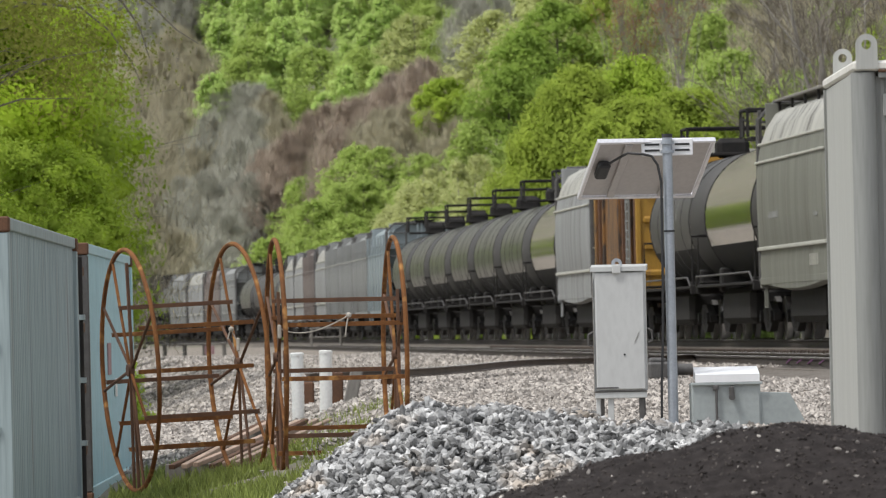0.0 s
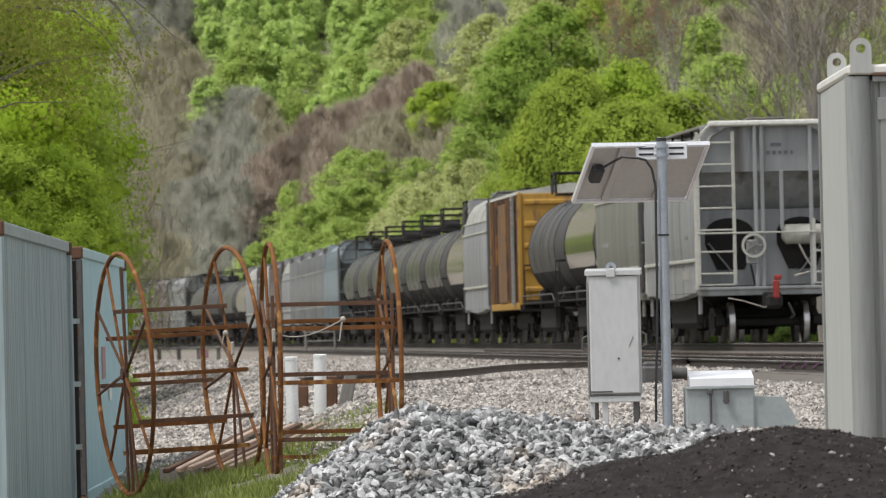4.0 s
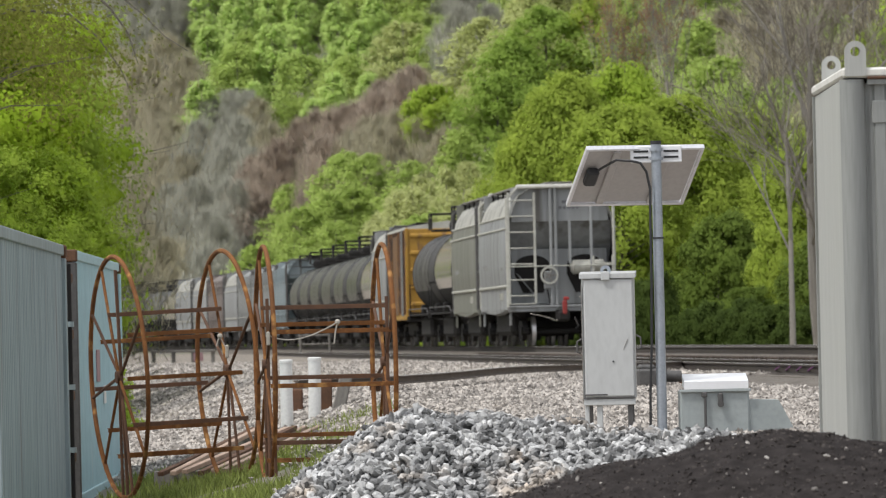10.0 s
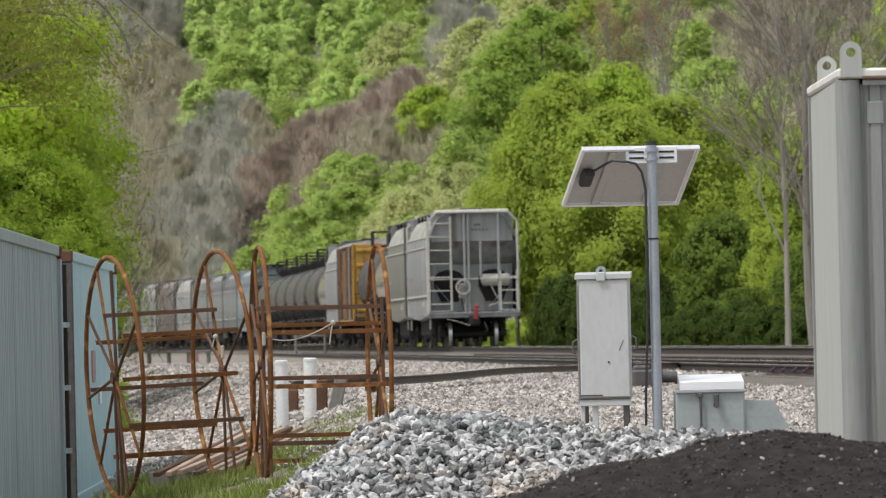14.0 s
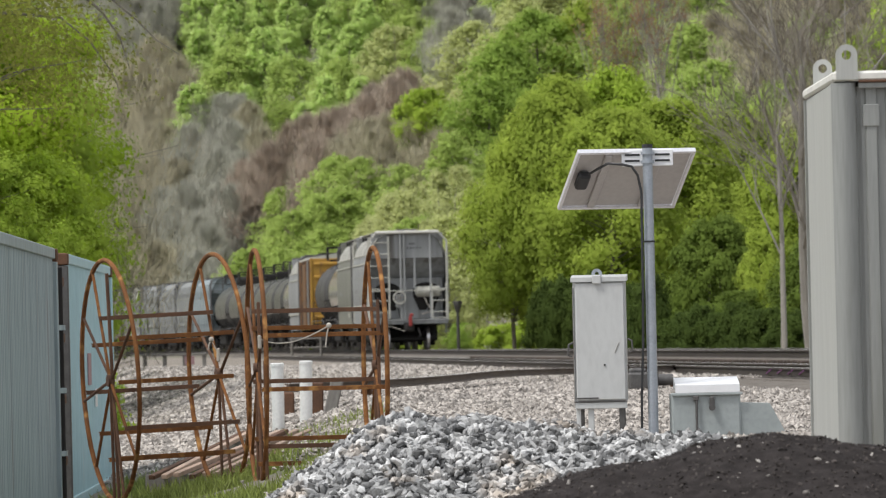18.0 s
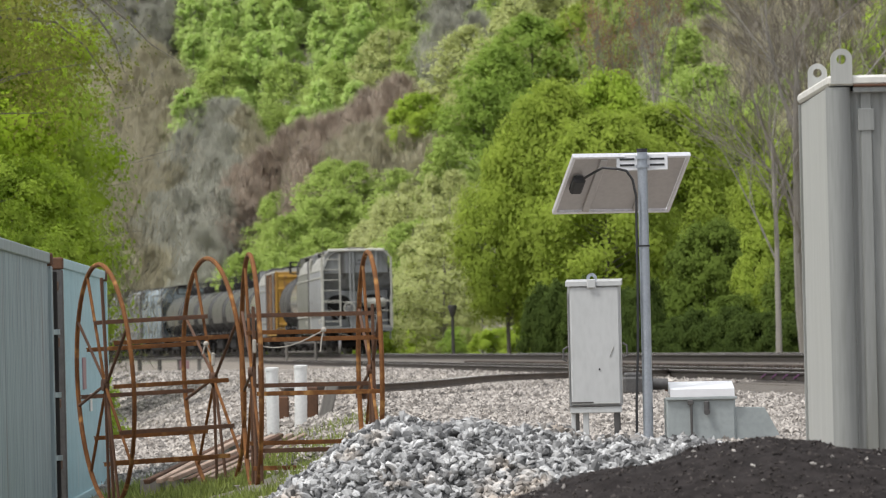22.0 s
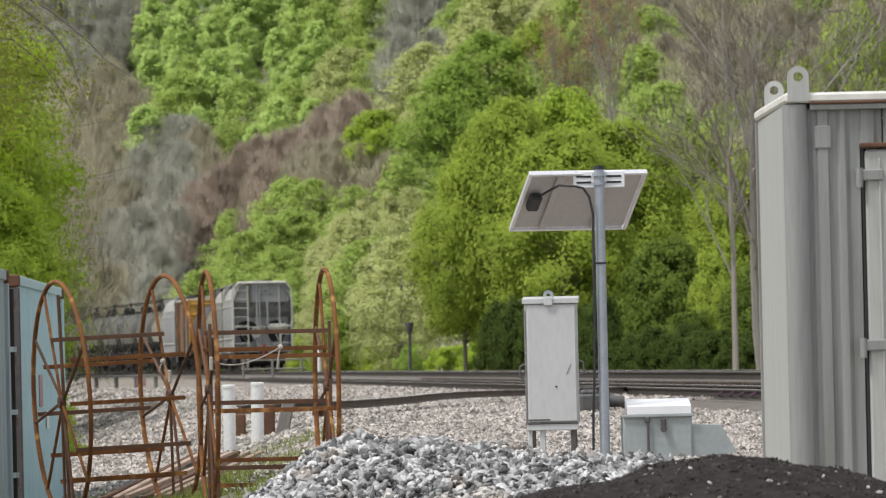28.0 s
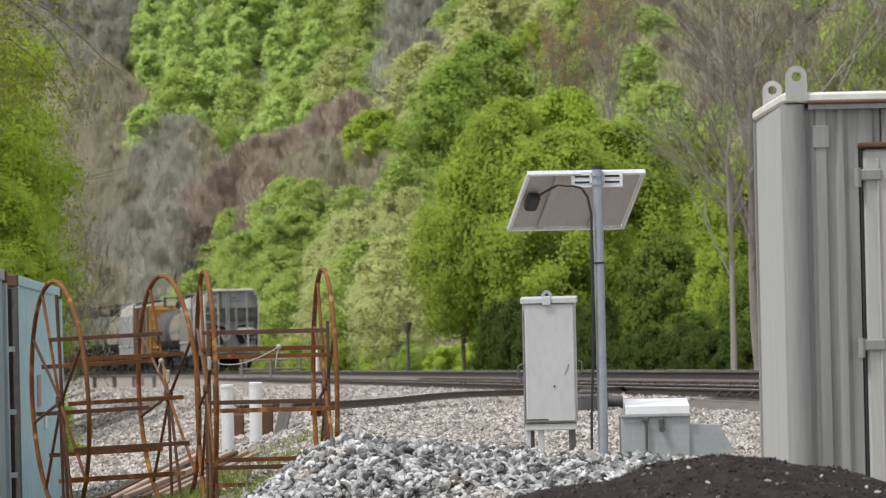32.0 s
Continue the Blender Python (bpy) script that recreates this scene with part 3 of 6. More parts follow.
def head_shape(pts):
    rings = []
    for i, p in enumerate(pts):
        d = (pts[min(i + 1, len(pts) - 1)] - pts[max(i - 1, 0)]).normalized()
        side = Vector((d.y, -d.x, 0)).normalized()
        rings.append([p + side * a + Vector((0, 0, b)) for a, b in ((-0.03, -0.004), (-0.026, 0.003), (0.026, 0.003), (0.03, -0.004))])
    return Shape().loft(rings)


TIE = Shape().box((0, 0, 0), (2.55, 0.22, 0.17), bevel=0.015).mesh("sleeper", M["tie"])


def build_track(name, label, offset, z, y0, y1, tie_y1, far_tie=True):
    tr = thing(name, label, "railway track", kind="structure")
    ys = [*np.arange(y0, min(y1, 340), 6.0), *np.arange(max(340, y0), y1, 12.0)]
    for side in (-0.7535, 0.7535):
        pts = [Vector((track_x(y) - offset(y) - side, y, z)) for y in ys]
        rl = part("rail", rail_shape(pts), M["rail"], tr, smooth=False)
        part("rail_head", head_shape(pts), M["railhead"], rl, "shiny worn top of the rail")
    y = y0
    while y < tie_y1:
        ob = part("sleeper", TIE, None, tr)
        ob.matrix_basis = Matrix.Translation((track_x(y) - offset(y), y, z - 0.178 - 0.082)) @ pose(0, 0, 0, random.uniform(-1, 1), 0, random.uniform(-2, 2) + 3.6)
        y += 0.56
    return tr


build_track("main_track", "main line rails on timber sleepers in pale ballast", lambda y: 0.0, RAIL_Z, 84, 640, 205)
build_track("siding_track", "lower siding rails with rusty webs beside the main line", lambda y: 2.22 - 0.0007 * max(0, y - 130), 1.13, 84, 330, 190)


for k in range(5):
    y = 103.0 + k * 1.5
    x = track_x(y) - 2.22 - 0.7535 - 0.04
    solid("paint_mark", Shape().bar((x, y - 1.0, 1.10), (x, y + 1.0, 1.01), 0.012, 0.022), M["magenta"], "faded purple paint mark on the siding rail", "paint mark", group="purple marks on the rail")


def build_guard_rail():
    """An old rail laid on short posts along the edge of the stone bed, bending away to the main line."""
    g = thing("rail_barrier", "old rusty rail carried on short posts beside the stone bed", "rail barrier")
    path = [(-1.9, 84.0), (-0.65, 88.8), (0.06, 95.0), (0.62, 103.0), (1.5, 112.0), (2.75, 118.5), (4.3, 124.5)]
    fine = []
    for i in range(len(path) - 1):
        for k in range(4):
            f = k / 4
            p0, p1, p2, p3 = (Vector(path[max(0, min(len(path) - 1, i + j))]) for j in (-1, 0, 1, 2))
            fine.append(0.5 * (2 * p1 + (p2 - p0) * f + (2 * p0 - 5 * p1 + 4 * p2 - p3) * f * f + (3 * p1 - p0 - 3 * p2 + p3) * f ** 3))
    fine.append(Vector(path[-1]))
    pts = [Vector((p.x, p.y, 1.19 - 0.05 * smooth_step(105, 124, p.y))) for p in fine]
    rl = part("rail", rail_shape(pts, 0.6), M["old_rail"], g)
    part("rail_head", head_shape(pts), M["railhead"], rl, "dull worn top of the rail")
    for i in (0, 3):
        p = pts[i]
        gz = ground_z(p.x, p.y)
        part("post", Shape().box((p.x, p.y, (gz - 0.2 + 1.085) / 2), (0.16, 0.16, 1.085 - gz + 0.2), bevel=0.02), M["rust_dark"], g)


build_guard_rail()


# ---- shipping containers ----
def build_container(name, label, m, mat, near_mat):
    """A twenty-by-forty foot style box: corner posts, rails, corrugated sides, doors at the near end. Long axis y, origin at the near bottom corner."""
    c = thing(name, label, "shipping container", m)
    L, Wd, H = 12.19, 2.44, 2.59
    for x in (0, Wd):
        for y in (0, L):
            sx, sy = (1 if x == 0 else -1), (1 if y == 0 else -1)
            part("corner_post", Shape().box((x + sx * 0.08, y + sy * 0.08, H / 2), (0.16, 0.16, H - 0.25), bevel=0.01), mat if y else near_mat, c)
            for z in (0.06, H - 0.06):
                part("corner_casting", Shape().box((x + sx * 0.085, y + sy * 0.085, z), (0.18, 0.18, 0.12), bevel=0.012), M["rust_dark"], c)
    for x, sx in ((0, 1), (Wd, -1)):
        for z, h in ((0.08, 0.16), (H - 0.05, 0.1)):
            part("side_rail", Shape().box((x + sx * 0.05, L / 2, z), (0.07, L - 0.36, h), bevel=0.008), mat, c)
        s = Shape()
        prof, y = [], 0.17
        while y < L - 0.17:
            prof += [(0.035, y), (0.035, y + 0.07), (0.071, y + 0.138), (0.071, y + 0.208)]
            y += 0.276
        prof = [(a, min(b, L - 0.17)) for a, b in prof]
        lo = [(x + sx * a, b, 0.15) for a, b in prof]
        hi = [(x + sx * a, b, H - 0.09) for a, b in prof]
        lo2 = [(x + sx * (a + 0.012), b, 0.15) for a, b in prof]
        hi2 = [(x + sx * (a + 0.012), b, H - 0.09) for a, b in prof]
        n = len(prof)
        s.add(lo + hi + hi2 + lo2, [(k * n + i, k * n + i + 1, (k + 1) * n + i + 1, (k + 1) * n + i) for k in range(3) for i in range(n - 1)])
        part("side_wall", s, mat, c, "corrugated painted steel side")
    part("roof", Shape().box((Wd / 2, L / 2, H - 0.03), (Wd - 0.2, L - 0.2, 0.03)), mat, c)
    part("floor", Shape().box((Wd / 2, L / 2, 0.14), (Wd - 0.2, L - 0.2, 0.06)), M["underside"], c)
    part("end_wall", Shape().box((Wd / 2, L - 0.06, H / 2), (Wd - 0.34, 0.05, H - 0.2), bevel=0.01), mat, c)
    for k in range(2):
        d = part("door", Shape().box((0.18 + 0.52 + k * 1.06, 0.05, H / 2), (1.03, 0.05, H - 0.28), bevel=0.012), mat, c)
        for q in (0.25, 0.75):
            part("lock_rod", Shape().tube([(0.18 + q * 1.04 + k * 1.06, 0.005, 0.15), (0.18 + q * 1.04 + k * 1.06, 0.005, H - 0.15)], 0.017), M["galvanised"], d)
        for z in (0.35, 0.95, 1.6, 2.2):
            part("hinge", Shape().box((0.16 + k * 2.12, 0.0, z), (0.14, 0.04, 0.07), bevel=0.008), mat, d)
        for z in (0.8, 1.3, 1.9):
            part("door_rib", Shape().box((0.7 + k * 1.06, 0.018, z), (0.94, 0.016, 0.05), bevel=0.005), mat, d)
    return c


def container_pose(x, y, z, turn):
    return pose(x, y, z, 0, 0, turn) @ pose(-2.44, 0, 0)


blue_box = build_container("shipping_container", "faded blue corrugated steel shipping container with rusty corner posts", container_pose(-3.43, 51.8, 0.04, 0.75), M["blue_steel"], M["blue_steel"])
teal_box = build_container("shipping_container", "faded pale teal corrugated steel shipping container standing beyond a blue one", container_pose(-3.66, 67.0, 0.04, 0.7), M["teal_steel"], M["dark_fitting"])
# stacked cross bars that close the gap between the two boxes
for z in (0.55, 1.15, 1.75, 2.3):
    part("tie_bar", Shape().bar((2.36, 12.16, z), (2.36, 14.7, z), 0.06, 0.09), M["rust_dark"], blue_box)
part("gap_pipe", Shape().tube([(2.40, 12.9, 0.05), (2.40, 12.9, 2.42)], 0.05, 10), M["underside"], blue_box, "dark vertical pipe in the gap", smooth=True)
for z in (0.62, 1.22, 1.82):
    part("pipe_collar", Shape().tube([(2.40, 12.9, z), (2.40, 12.9, z + 0.05)], 0.07, 10), M["blue_steel"], blue_box)
part("spray_mark", Shape().box((2.412, 5.6, 1.42), (0.012, 0.8, 0.34), bevel=0.003), M["faded_red"], teal_box, "faded red sprayed mark")
part("spray_mark", Shape().box((2.412, 7.3, 1.10), (0.012, 0.5, 0.2), bevel=0.003), M["pvc"], teal_box, "white sprayed mark")


# ---- grey equipment shelter ----
def build_shelter():
    c = thing("equipment_shelter", "weathered grey steel equipment shelter with lifting eyes on its roof", "equipment shelter", pose(1.945, 33.0, 0.32, 0, 0, 0.4))
    H, Wd, L = 2.59, 5.9, 2.4
    g, lg = M["grey_steel"], M["grey_light"]
    # near long face in the plane y = 0, with a chamfered column at its corner, drawn as ribs of several depths
    part("corner_column", Shape().tube([(0.05, 0.05, 0.02), (0.05, 0.05, H - 0.02)], 0.062, 14), g, c, smooth=True)
    # short side wall that shows edge-on beside the column
    s = Shape().loft([[Vector((0.0, 0.10, z)), Vector((0.0, 0.03, z)), Vector((0.05, 0.03, z)), Vector((0.06, L, z)), Vector((0.012, L, z))] for z in (0.0, H - 0.02)])
    # Paler enamel here puts the sunlit side's brightness into the colour.
    part("end_wall", s, lg, c, "grey end wall coloured paler as the sunlit side")
    s = Shape()
    prof = [(0.08, 0.05), (0.12, 0.05), (0.135, 0.04), (0.15, 0.04), (0.158, 0.022), (0.205, 0.022), (0.213, 0.042), (0.25, 0.044), (0.266, 0.028), (0.29, 0.026), (0.312, 0.042), (0.362, 0.042)]
    n = len(prof)
    s.add([(a, b, z) for z in (0.02, H - 0.04) for a, b in prof] + [(a, b + 0.05, z) for z in (H - 0.04, 0.02) for a, b in prof],
          [(k * n + i, k * n + i + 1, (k + 1) * n + i + 1, (k + 1) * n + i) for k in range(3) for i in range(n - 1)])
    part("ribbed_wall", s, g, c, "ribbed grey wall beside the door")
    part("rib_cap", Shape().box((0.182, 0.027, 2.41), (0.080, 0.022, 0.11), bevel=0.004), g, c)
    x = 0.35
    while x < Wd - 0.02:
        part("wall_rib", Shape().box((x + 0.05, 0.05, H - 0.14), (0.08, 0.035, 0.2), bevel=0.01), g, c)
        part("wall_groove", Shape().box((x + 0.105, 0.062, H - 0.14), (0.035, 0.03, 0.2), bevel=0.004), g, c)
        x += 0.118
    part("door_lintel", Shape().box((0.85, 0.028, 2.365), (0.98, 0.05, 0.024), bevel=0.006), M["rust_dark"], c, "rust-stained lintel")
    d = part("door", Shape().box((0.855, 0.05, 1.21), (0.94, 0.05, 2.27), bevel=0.012), lg, c, "light grey steel door")
    part("door_groove", Shape().box((0.374, 0.062, 1.21), (0.012, 0.03, 2.27)), M["black_plastic"], d, "dark gap along the door's edge")
    part("door_fold", Shape().box((0.455, 0.022, 1.2), (0.012, 0.012, 2.2), bevel=0.003), lg, d)
    for z in (0.5, 1.39, 2.22):
        h = part("hinge", Shape().box((0.415, 0.02, z), (0.115, 0.03, 0.055), bevel=0.006), g, d)
        part("hinge_pin", Shape().tube([(0.355, 0.012, z - 0.06), (0.355, 0.012, z + 0.035)], 0.018, 10), g, h, smooth=True)
    x = 1.36
    while x < Wd - 0.1:
        part("wall_panel", Shape().box((x + 0.14, 0.05, H / 2 - 0.12), (0.26, 0.05, H - 0.26), bevel=0.015), g, c)
        x += 0.28
    part("far_wall", Shape().box((Wd / 2, L, H / 2), (Wd, 0.06, H - 0.04)), g, c)
    part("right_wall", Shape().box((Wd + 0.03, L / 2, H / 2), (0.06, L, H - 0.04)), g, c)
    part("base", Shape().box((Wd / 2 - 0.03, L / 2, 0.02), (Wd, L, 0.08)), M["underside"], c)
    rf = part("roof", Shape().box((Wd / 2 + 0.005, L / 2 - 0.0, H + 0.012), (Wd + 0.02, L + 0.02, 0.05), bevel=0.012), M["roof_cream"], c, "chalky white roof sheet")
    part("wall_head", Shape().box((Wd / 2 + 0.07, 0.012, H - 0.034), (Wd - 0.1, 0.03, 0.028), bevel=0.003), g, c)
    part("roof_edge", Shape().box((Wd / 2 + 0.07, -0.004, H - 0.014), (Wd - 0.1, 0.02, 0.014), bevel=0.004), M["rust_dark"], rf, "rust-stained roof edge")
    for x, y, sc in ((0.065, 0.0, 1.0), (0.095, 2.3, 0.95), (5.7, 0.0, 1.0), (5.7, 2.3, 1.0)):
        n = 22
        outer, inner = [], []
        for i in range(n):
            w = 2 * math.pi * i / n
            rr = 0.052 * sc
            px, pz = rr * math.sin(w), rr * math.cos(w)
            if pz < 0:
                px, pz = (math.copysign(rr, px) if abs(px) > 0.3 * rr else px * 3.3), pz * 2.4 if abs(px) > 0.9 * rr else -rr * (2.3 if y < 1 else 3.2)
            outer.append((px, pz))
            inner.append((0.024 * sc * math.sin(w), 0.024 * sc * math.cos(w)))
        eye_z = H + (0.115 if y < 1 else 0.14)
        rings = [[Vector((x + a, y + dy, eye_z + b)) for a, b in pts] for pts, dy in ((inner, -0.018), (outer, -0.018), (outer, 0.018), (inner, 0.018), (inner, -0.018))]
        part("lifting_eye", Shape().loft(rings, caps=False), lg, c, "steel lifting eye")
    return c


build_shelter()


# ---- rusty pipe reels ----
SPOKES = (-25, -58, -100, -137, -175, 165, 130, 62)


def build_reel(label, m, r, width, bars, uprights=()):
    """A reel of rusty tube: two rims with spokes about a hub, joined by cross bars. Axis x, origin on the ground below its middle."""
    reel = thing("pipe_reel", label, "steel reel", m, group="rusty reels in the yard")
    rust, dark = M["rust"], M["rust_dark"]
    cz = r
    for x in (-width / 2, width / 2):
        wheel = part("rim", Shape().tube([(x, r * math.cos(2 * math.pi * k / 56), cz + r * math.sin(2 * math.pi * k / 56)) for k in range(56)], 0.023, 8, closed=True), rust, reel, "rusty bent tube rim", smooth=True)
        for k, deg in enumerate(SPOKES):
            a, c = -math.sin(radians(deg)), math.cos(radians(deg))
            part("spoke", Shape().tube([(x + 0.012 * (k % 2), 0.03 * a, cz + 0.03 * c), (x, r * a, cz + r * c)], 0.0155, 8), dark if k % 3 else rust, wheel, smooth=True)
        part("hub", Shape().disc((x, 0, cz), (1, 0, 0), 0.06, 0.06), dark, wheel)
    for k, (y, z) in enumerate(bars):
        s = Shape().bar((-width / 2 - 0.03, y, cz + z), (width / 2 + 0.03, y, cz + z), 0.042, 0.008)
        s.bar((-width / 2 - 0.03, y - 0.018, cz + z - 0.019), (width / 2 + 0.03, y - 0.018, cz + z - 0.019), 0.008, 0.036)
        part("cross_bar", s, rust if k % 3 else dark, reel, "rusty angle-iron cross bar")
    for x, y, top in uprights:
        part("upright", Shape().bar((x, y, 0.02), (x, y, top), 0.030, 0.030), dark, reel, "rusty channel upright")
    return reel


reel_a = build_reel("rusty tube reel leaning beside a teal container", pose(-2.63, 65.6, 0.22, 0, 0, 16.2) @ pose(0, 0, 0, 0, -2.0), 1.165, 1.08,
                    ((0.23, 0.62), (0.58, 0.36), (-0.55, 0.42), (0.93, -0.10), (-0.45, 0.0), (0.47, -0.5), (-0.58, -0.44), (0.12, -0.75), (-0.35, -0.73)), ((-0.53, -0.05, 2.2),))
reel_b = build_reel("rusty tube reel with a knotted pale rope on its bars", pose(-1.17, 63.8, 0.33, 0, 0, 6.2), 1.12, 1.12,
                    ((0.05, 0.56), (0.15, 0.40), (-0.6, 0.33), (0.1, -0.10), (-0.9, -0.17), (0.05, -0.64), (-0.75, -0.70), (-0.3, -0.87)), ((-0.545, -0.15, 1.75), (0.575, -0.2, 1.75), (-0.545, -0.75, 1.2)))


def build_rope(label, a, b, sag, tail):
    """A slack rope from a to b with a knot, a loose tail and a tag at its start."""
    a, b = Vector(a), Vector(b)
    pts = []
    for i in range(15):
        f = i / 14
        p = a.lerp(b, f)
        p.z -= sag * math.sin(math.pi * f) ** 0.8 * (1.2 - 0.5 * f)
        pts.append(p)
    r = thing("rope", label, "rope")
    part("strand", Shape().tube(pts, 0.006, 6), M["rope"], r, smooth=True)
    part("knot", Shape().box(b, (0.05, 0.04, 0.05), bevel=0.015), M["rope"], r)
    part("tail", Shape().tube([b, b + Vector((-0.02, 0, -0.4 * tail)), b + Vector((-0.035, 0, -tail))], 0.007, 6), M["rope"], r)
    part("tag", Shape().box(a + Vector((-0.005, -0.02, -0.03)), (0.035, 0.03, 0.13), bevel=0.01), M["rope"], r)


build_rope("thin pale rope tied slackly between two reel bars", (-1.672, 63.1, 1.735), (-1.03, 63.1, 1.845), 0.09, 0.2)
build_rope("short end of pale rope knotted round a reel's rim", (-2.12, 65.0, 1.62), (-2.19, 65.0, 1.74), 0.02, 0.1)


def build_bar_stack():
    st = thing("steel_bars", "low stack of rusty steel bars lying on the ground", "steel bars")
    rnd = random.Random(3)
    for k in range(17):
        x0, y0 = -2.85 + k * 0.125 + rnd.uniform(-0.02, 0.02), 66.6 + rnd.uniform(-0.4, 0.4)
        x1, y1 = x0 + 0.78 + rnd.uniform(-0.1, 0.08), y0 + 6.2 + rnd.uniform(-0.5, 0.3)
        za, zb = 0.40 + 0.012 * (k % 3), 0.74 + 0.012 * (k % 2)
        part("steel_bar", Shape().bar((x0, y0, za), (x1, y1, zb), 0.06, 0.045), M["rust_pale"] if k % 3 else M["rust_dark"], st)
    for f in (0.12, 0.5, 0.88):
        x, y, top = -1.9 + f * 0.78, 66.7 + f * 6.2, 0.375 + 0.34 * f
        low = min(ground_z(x - 1.0, y), ground_z(x + 1.0, y)) - 0.02
        part("bearer", Shape().box((x, y, (low + top) / 2), (2.3, 0.14, top - low), bevel=0.01), M["timber"], st, "timber bearer")


build_bar_stack()


def build_platform():
    p = thing("timber_platform", "low weathered grey timber platform on short posts", "platform", pose(-9.4, 240, 0.9))
    part("deck", Shape().box((0, 0, 0.50), (2.3, 1.2, 0.08), bevel=0.01), M["timber"], p)
    for x in (-1.05, -0.35, 0.35, 1.05):
        part("post", Shape().box((x, -0.5, 0.2), (0.1, 0.1, 0.52)), M["timber"], p)
        part("post", Shape().box((x, 0.5, 0.2), (0.1, 0.1, 0.52)), M["timber"], p)
    part("stop_block", Shape().box((0.55, -0.56, 0.28), (0.34, 0.05, 0.3), bevel=0.01), M["faded_red"], p, "faded red block")


build_platform()

# ---- bollards and posts ----
bollard = thing("bollard", "white plastic pipe bollard standing in gravel", "bollard", pose(-1.878, 78, 0.68, 0, 0, 0), group="white bollards")
part("pipe", Shape().tube([(0, 0, 0), (0, 0, 0.755)], 0.073, 20), M["pvc"], bollard, smooth=True)
part("cap", Shape().tube([(0, 0, 0.745), (0, 0, 0.775), (0, 0, 0.785)], [0.08, 0.08, 0.066], 20), M["pvc"], bollard, smooth=True)
copy_thing(bollard, pose(-1.56, 78, 0.70, 0, 1.2, 40))
for x, y, h, tilt, mat, lab in ((-1.47, 80, 0.56, 1, "rust_dark", "short dark rusty steel post under the old rail"), (-1.36, 79.7, 0.62, 14, "timber", "short pale weathered post leaning under the old rail")):
    solid("post", Shape().box((0, 0, h / 2 - 0.1), (0.15, 0.15, h + 0.2), bevel=0.015), M[mat], lab, "post", pose(x, y, 0.66, 0, tilt, 0))


# ---- solar mast, cabinet, battery box ----
def build_solar_mast():
    mast = thing("solar_mast", "galvanised steel pole carrying a tilted solar panel", "solar panel", pose(1.436, 46, 0.8))
    part("pole", Shape().tube([(0, 0, -0.1), (0, 0, 2.16)], 0.034, 16), M["galvanised"], mast, smooth=True)
    part("pole_cap", Shape().tube([(0, 0, 2.155), (0, 0, 2.18)], 0.036, 16), M["black_plastic"], mast)
    pm = pose(-0.07, 0.06, 2.135, 0, 0, 14) @ pose(0, 0, 0, -33, 0, 0)
    # panel's own space: x across, y down the slope (away from the viewer), z its sunny side
    W2, Lp, th = 0.405, 0.66, 0.035

    def put(s):
        s.v = [tuple(pm @ Vector(p)) for p in s.v]
        return s

    pn = part("panel", put(Shape().box((0, Lp / 2, 0.004), (2 * W2 - 0.03, Lp - 0.03, 0.006))), M["panel_back"], mast, "off-white back sheet of the panel")
    part("cells", put(Shape().box((0, Lp / 2, 0.012), (2 * W2 - 0.05, Lp - 0.05, 0.004))), M["cell"], pn, "dark solar cells")
    for x in (-W2, W2):
        part("frame_bar", put(Shape().box((x, Lp / 2, 0), (0.022, Lp, th), bevel=0.003)), M["panel_frame"], pn, "aluminium frame")
    for y in (0, Lp):
        part("frame_bar", put(Shape().box((0, y, 0), (2 * W2 + 0.022, 0.022, th), bevel=0.003)), M["panel_frame"], pn, "aluminium frame")
    part("stiffener", put(Shape().box((-0.19, Lp / 2, -0.012), (0.05, Lp - 0.04, 0.02), bevel=0.004)), M["panel_back"], pn)
    part("stiffener", put(Shape().box((0.17, Lp / 2, -0.012), (0.05, Lp - 0.04, 0.02), bevel=0.004)), M["panel_back"], pn)
    part("junction_box", put(Shape().box((-0.325, 0.29, -0.035), (0.085, 0.16, 0.06), bevel=0.014)), M["black_plastic"], pn, "black junction box")
    br = part("bracket", Shape().box((0, 0.045, 2.09), (0.35, 0.02, 0.115), bevel=0.006), M["white_lid"], mast, "white mounting bracket")
    for x in (-0.12, 0.12):
        for z in (2.07, 2.11):
            part("slot", Shape().box((x * 0.85, 0.0335, z), (0.10, 0.006, 0.014)), M["black_plastic"], br)
    for z in (2.06, 2.12):
        part("clamp", Shape().disc((0, 0, z), (0, 0, 1), 0.045, 0.02, hole=0.034), M["galvanised"], mast)
    path = [pm @ Vector((-0.30, 0.19, -0.05)), pm @ Vector((-0.275, 0.135, -0.06)), Vector((-0.27, -0.02, 2.055)), Vector((-0.17, -0.05, 2.045)), Vector((-0.11, -0.055, 2.03)), Vector((-0.07, -0.05, 1.97)), Vector((-0.047, -0.045, 1.85)), Vector((-0.05, -0.04, 1.6)), Vector((-0.052, -0.04, 1.2)), Vector((-0.06, -0.04, 0.8)), Vector((-0.075, -0.03, 0.5)), Vector((-0.08, -0.02, 0.22))]
    part("cable", Shape().tube(path, 0.009, 8), M["black_plastic"], mast, "black cable", smooth=True)
    part("cable_tie", Shape().disc((0, 0, 1.52), (0, 0, 1), 0.04, 0.012, hole=0.033), M["black_plastic"], mast)
    return mast


build_solar_mast()


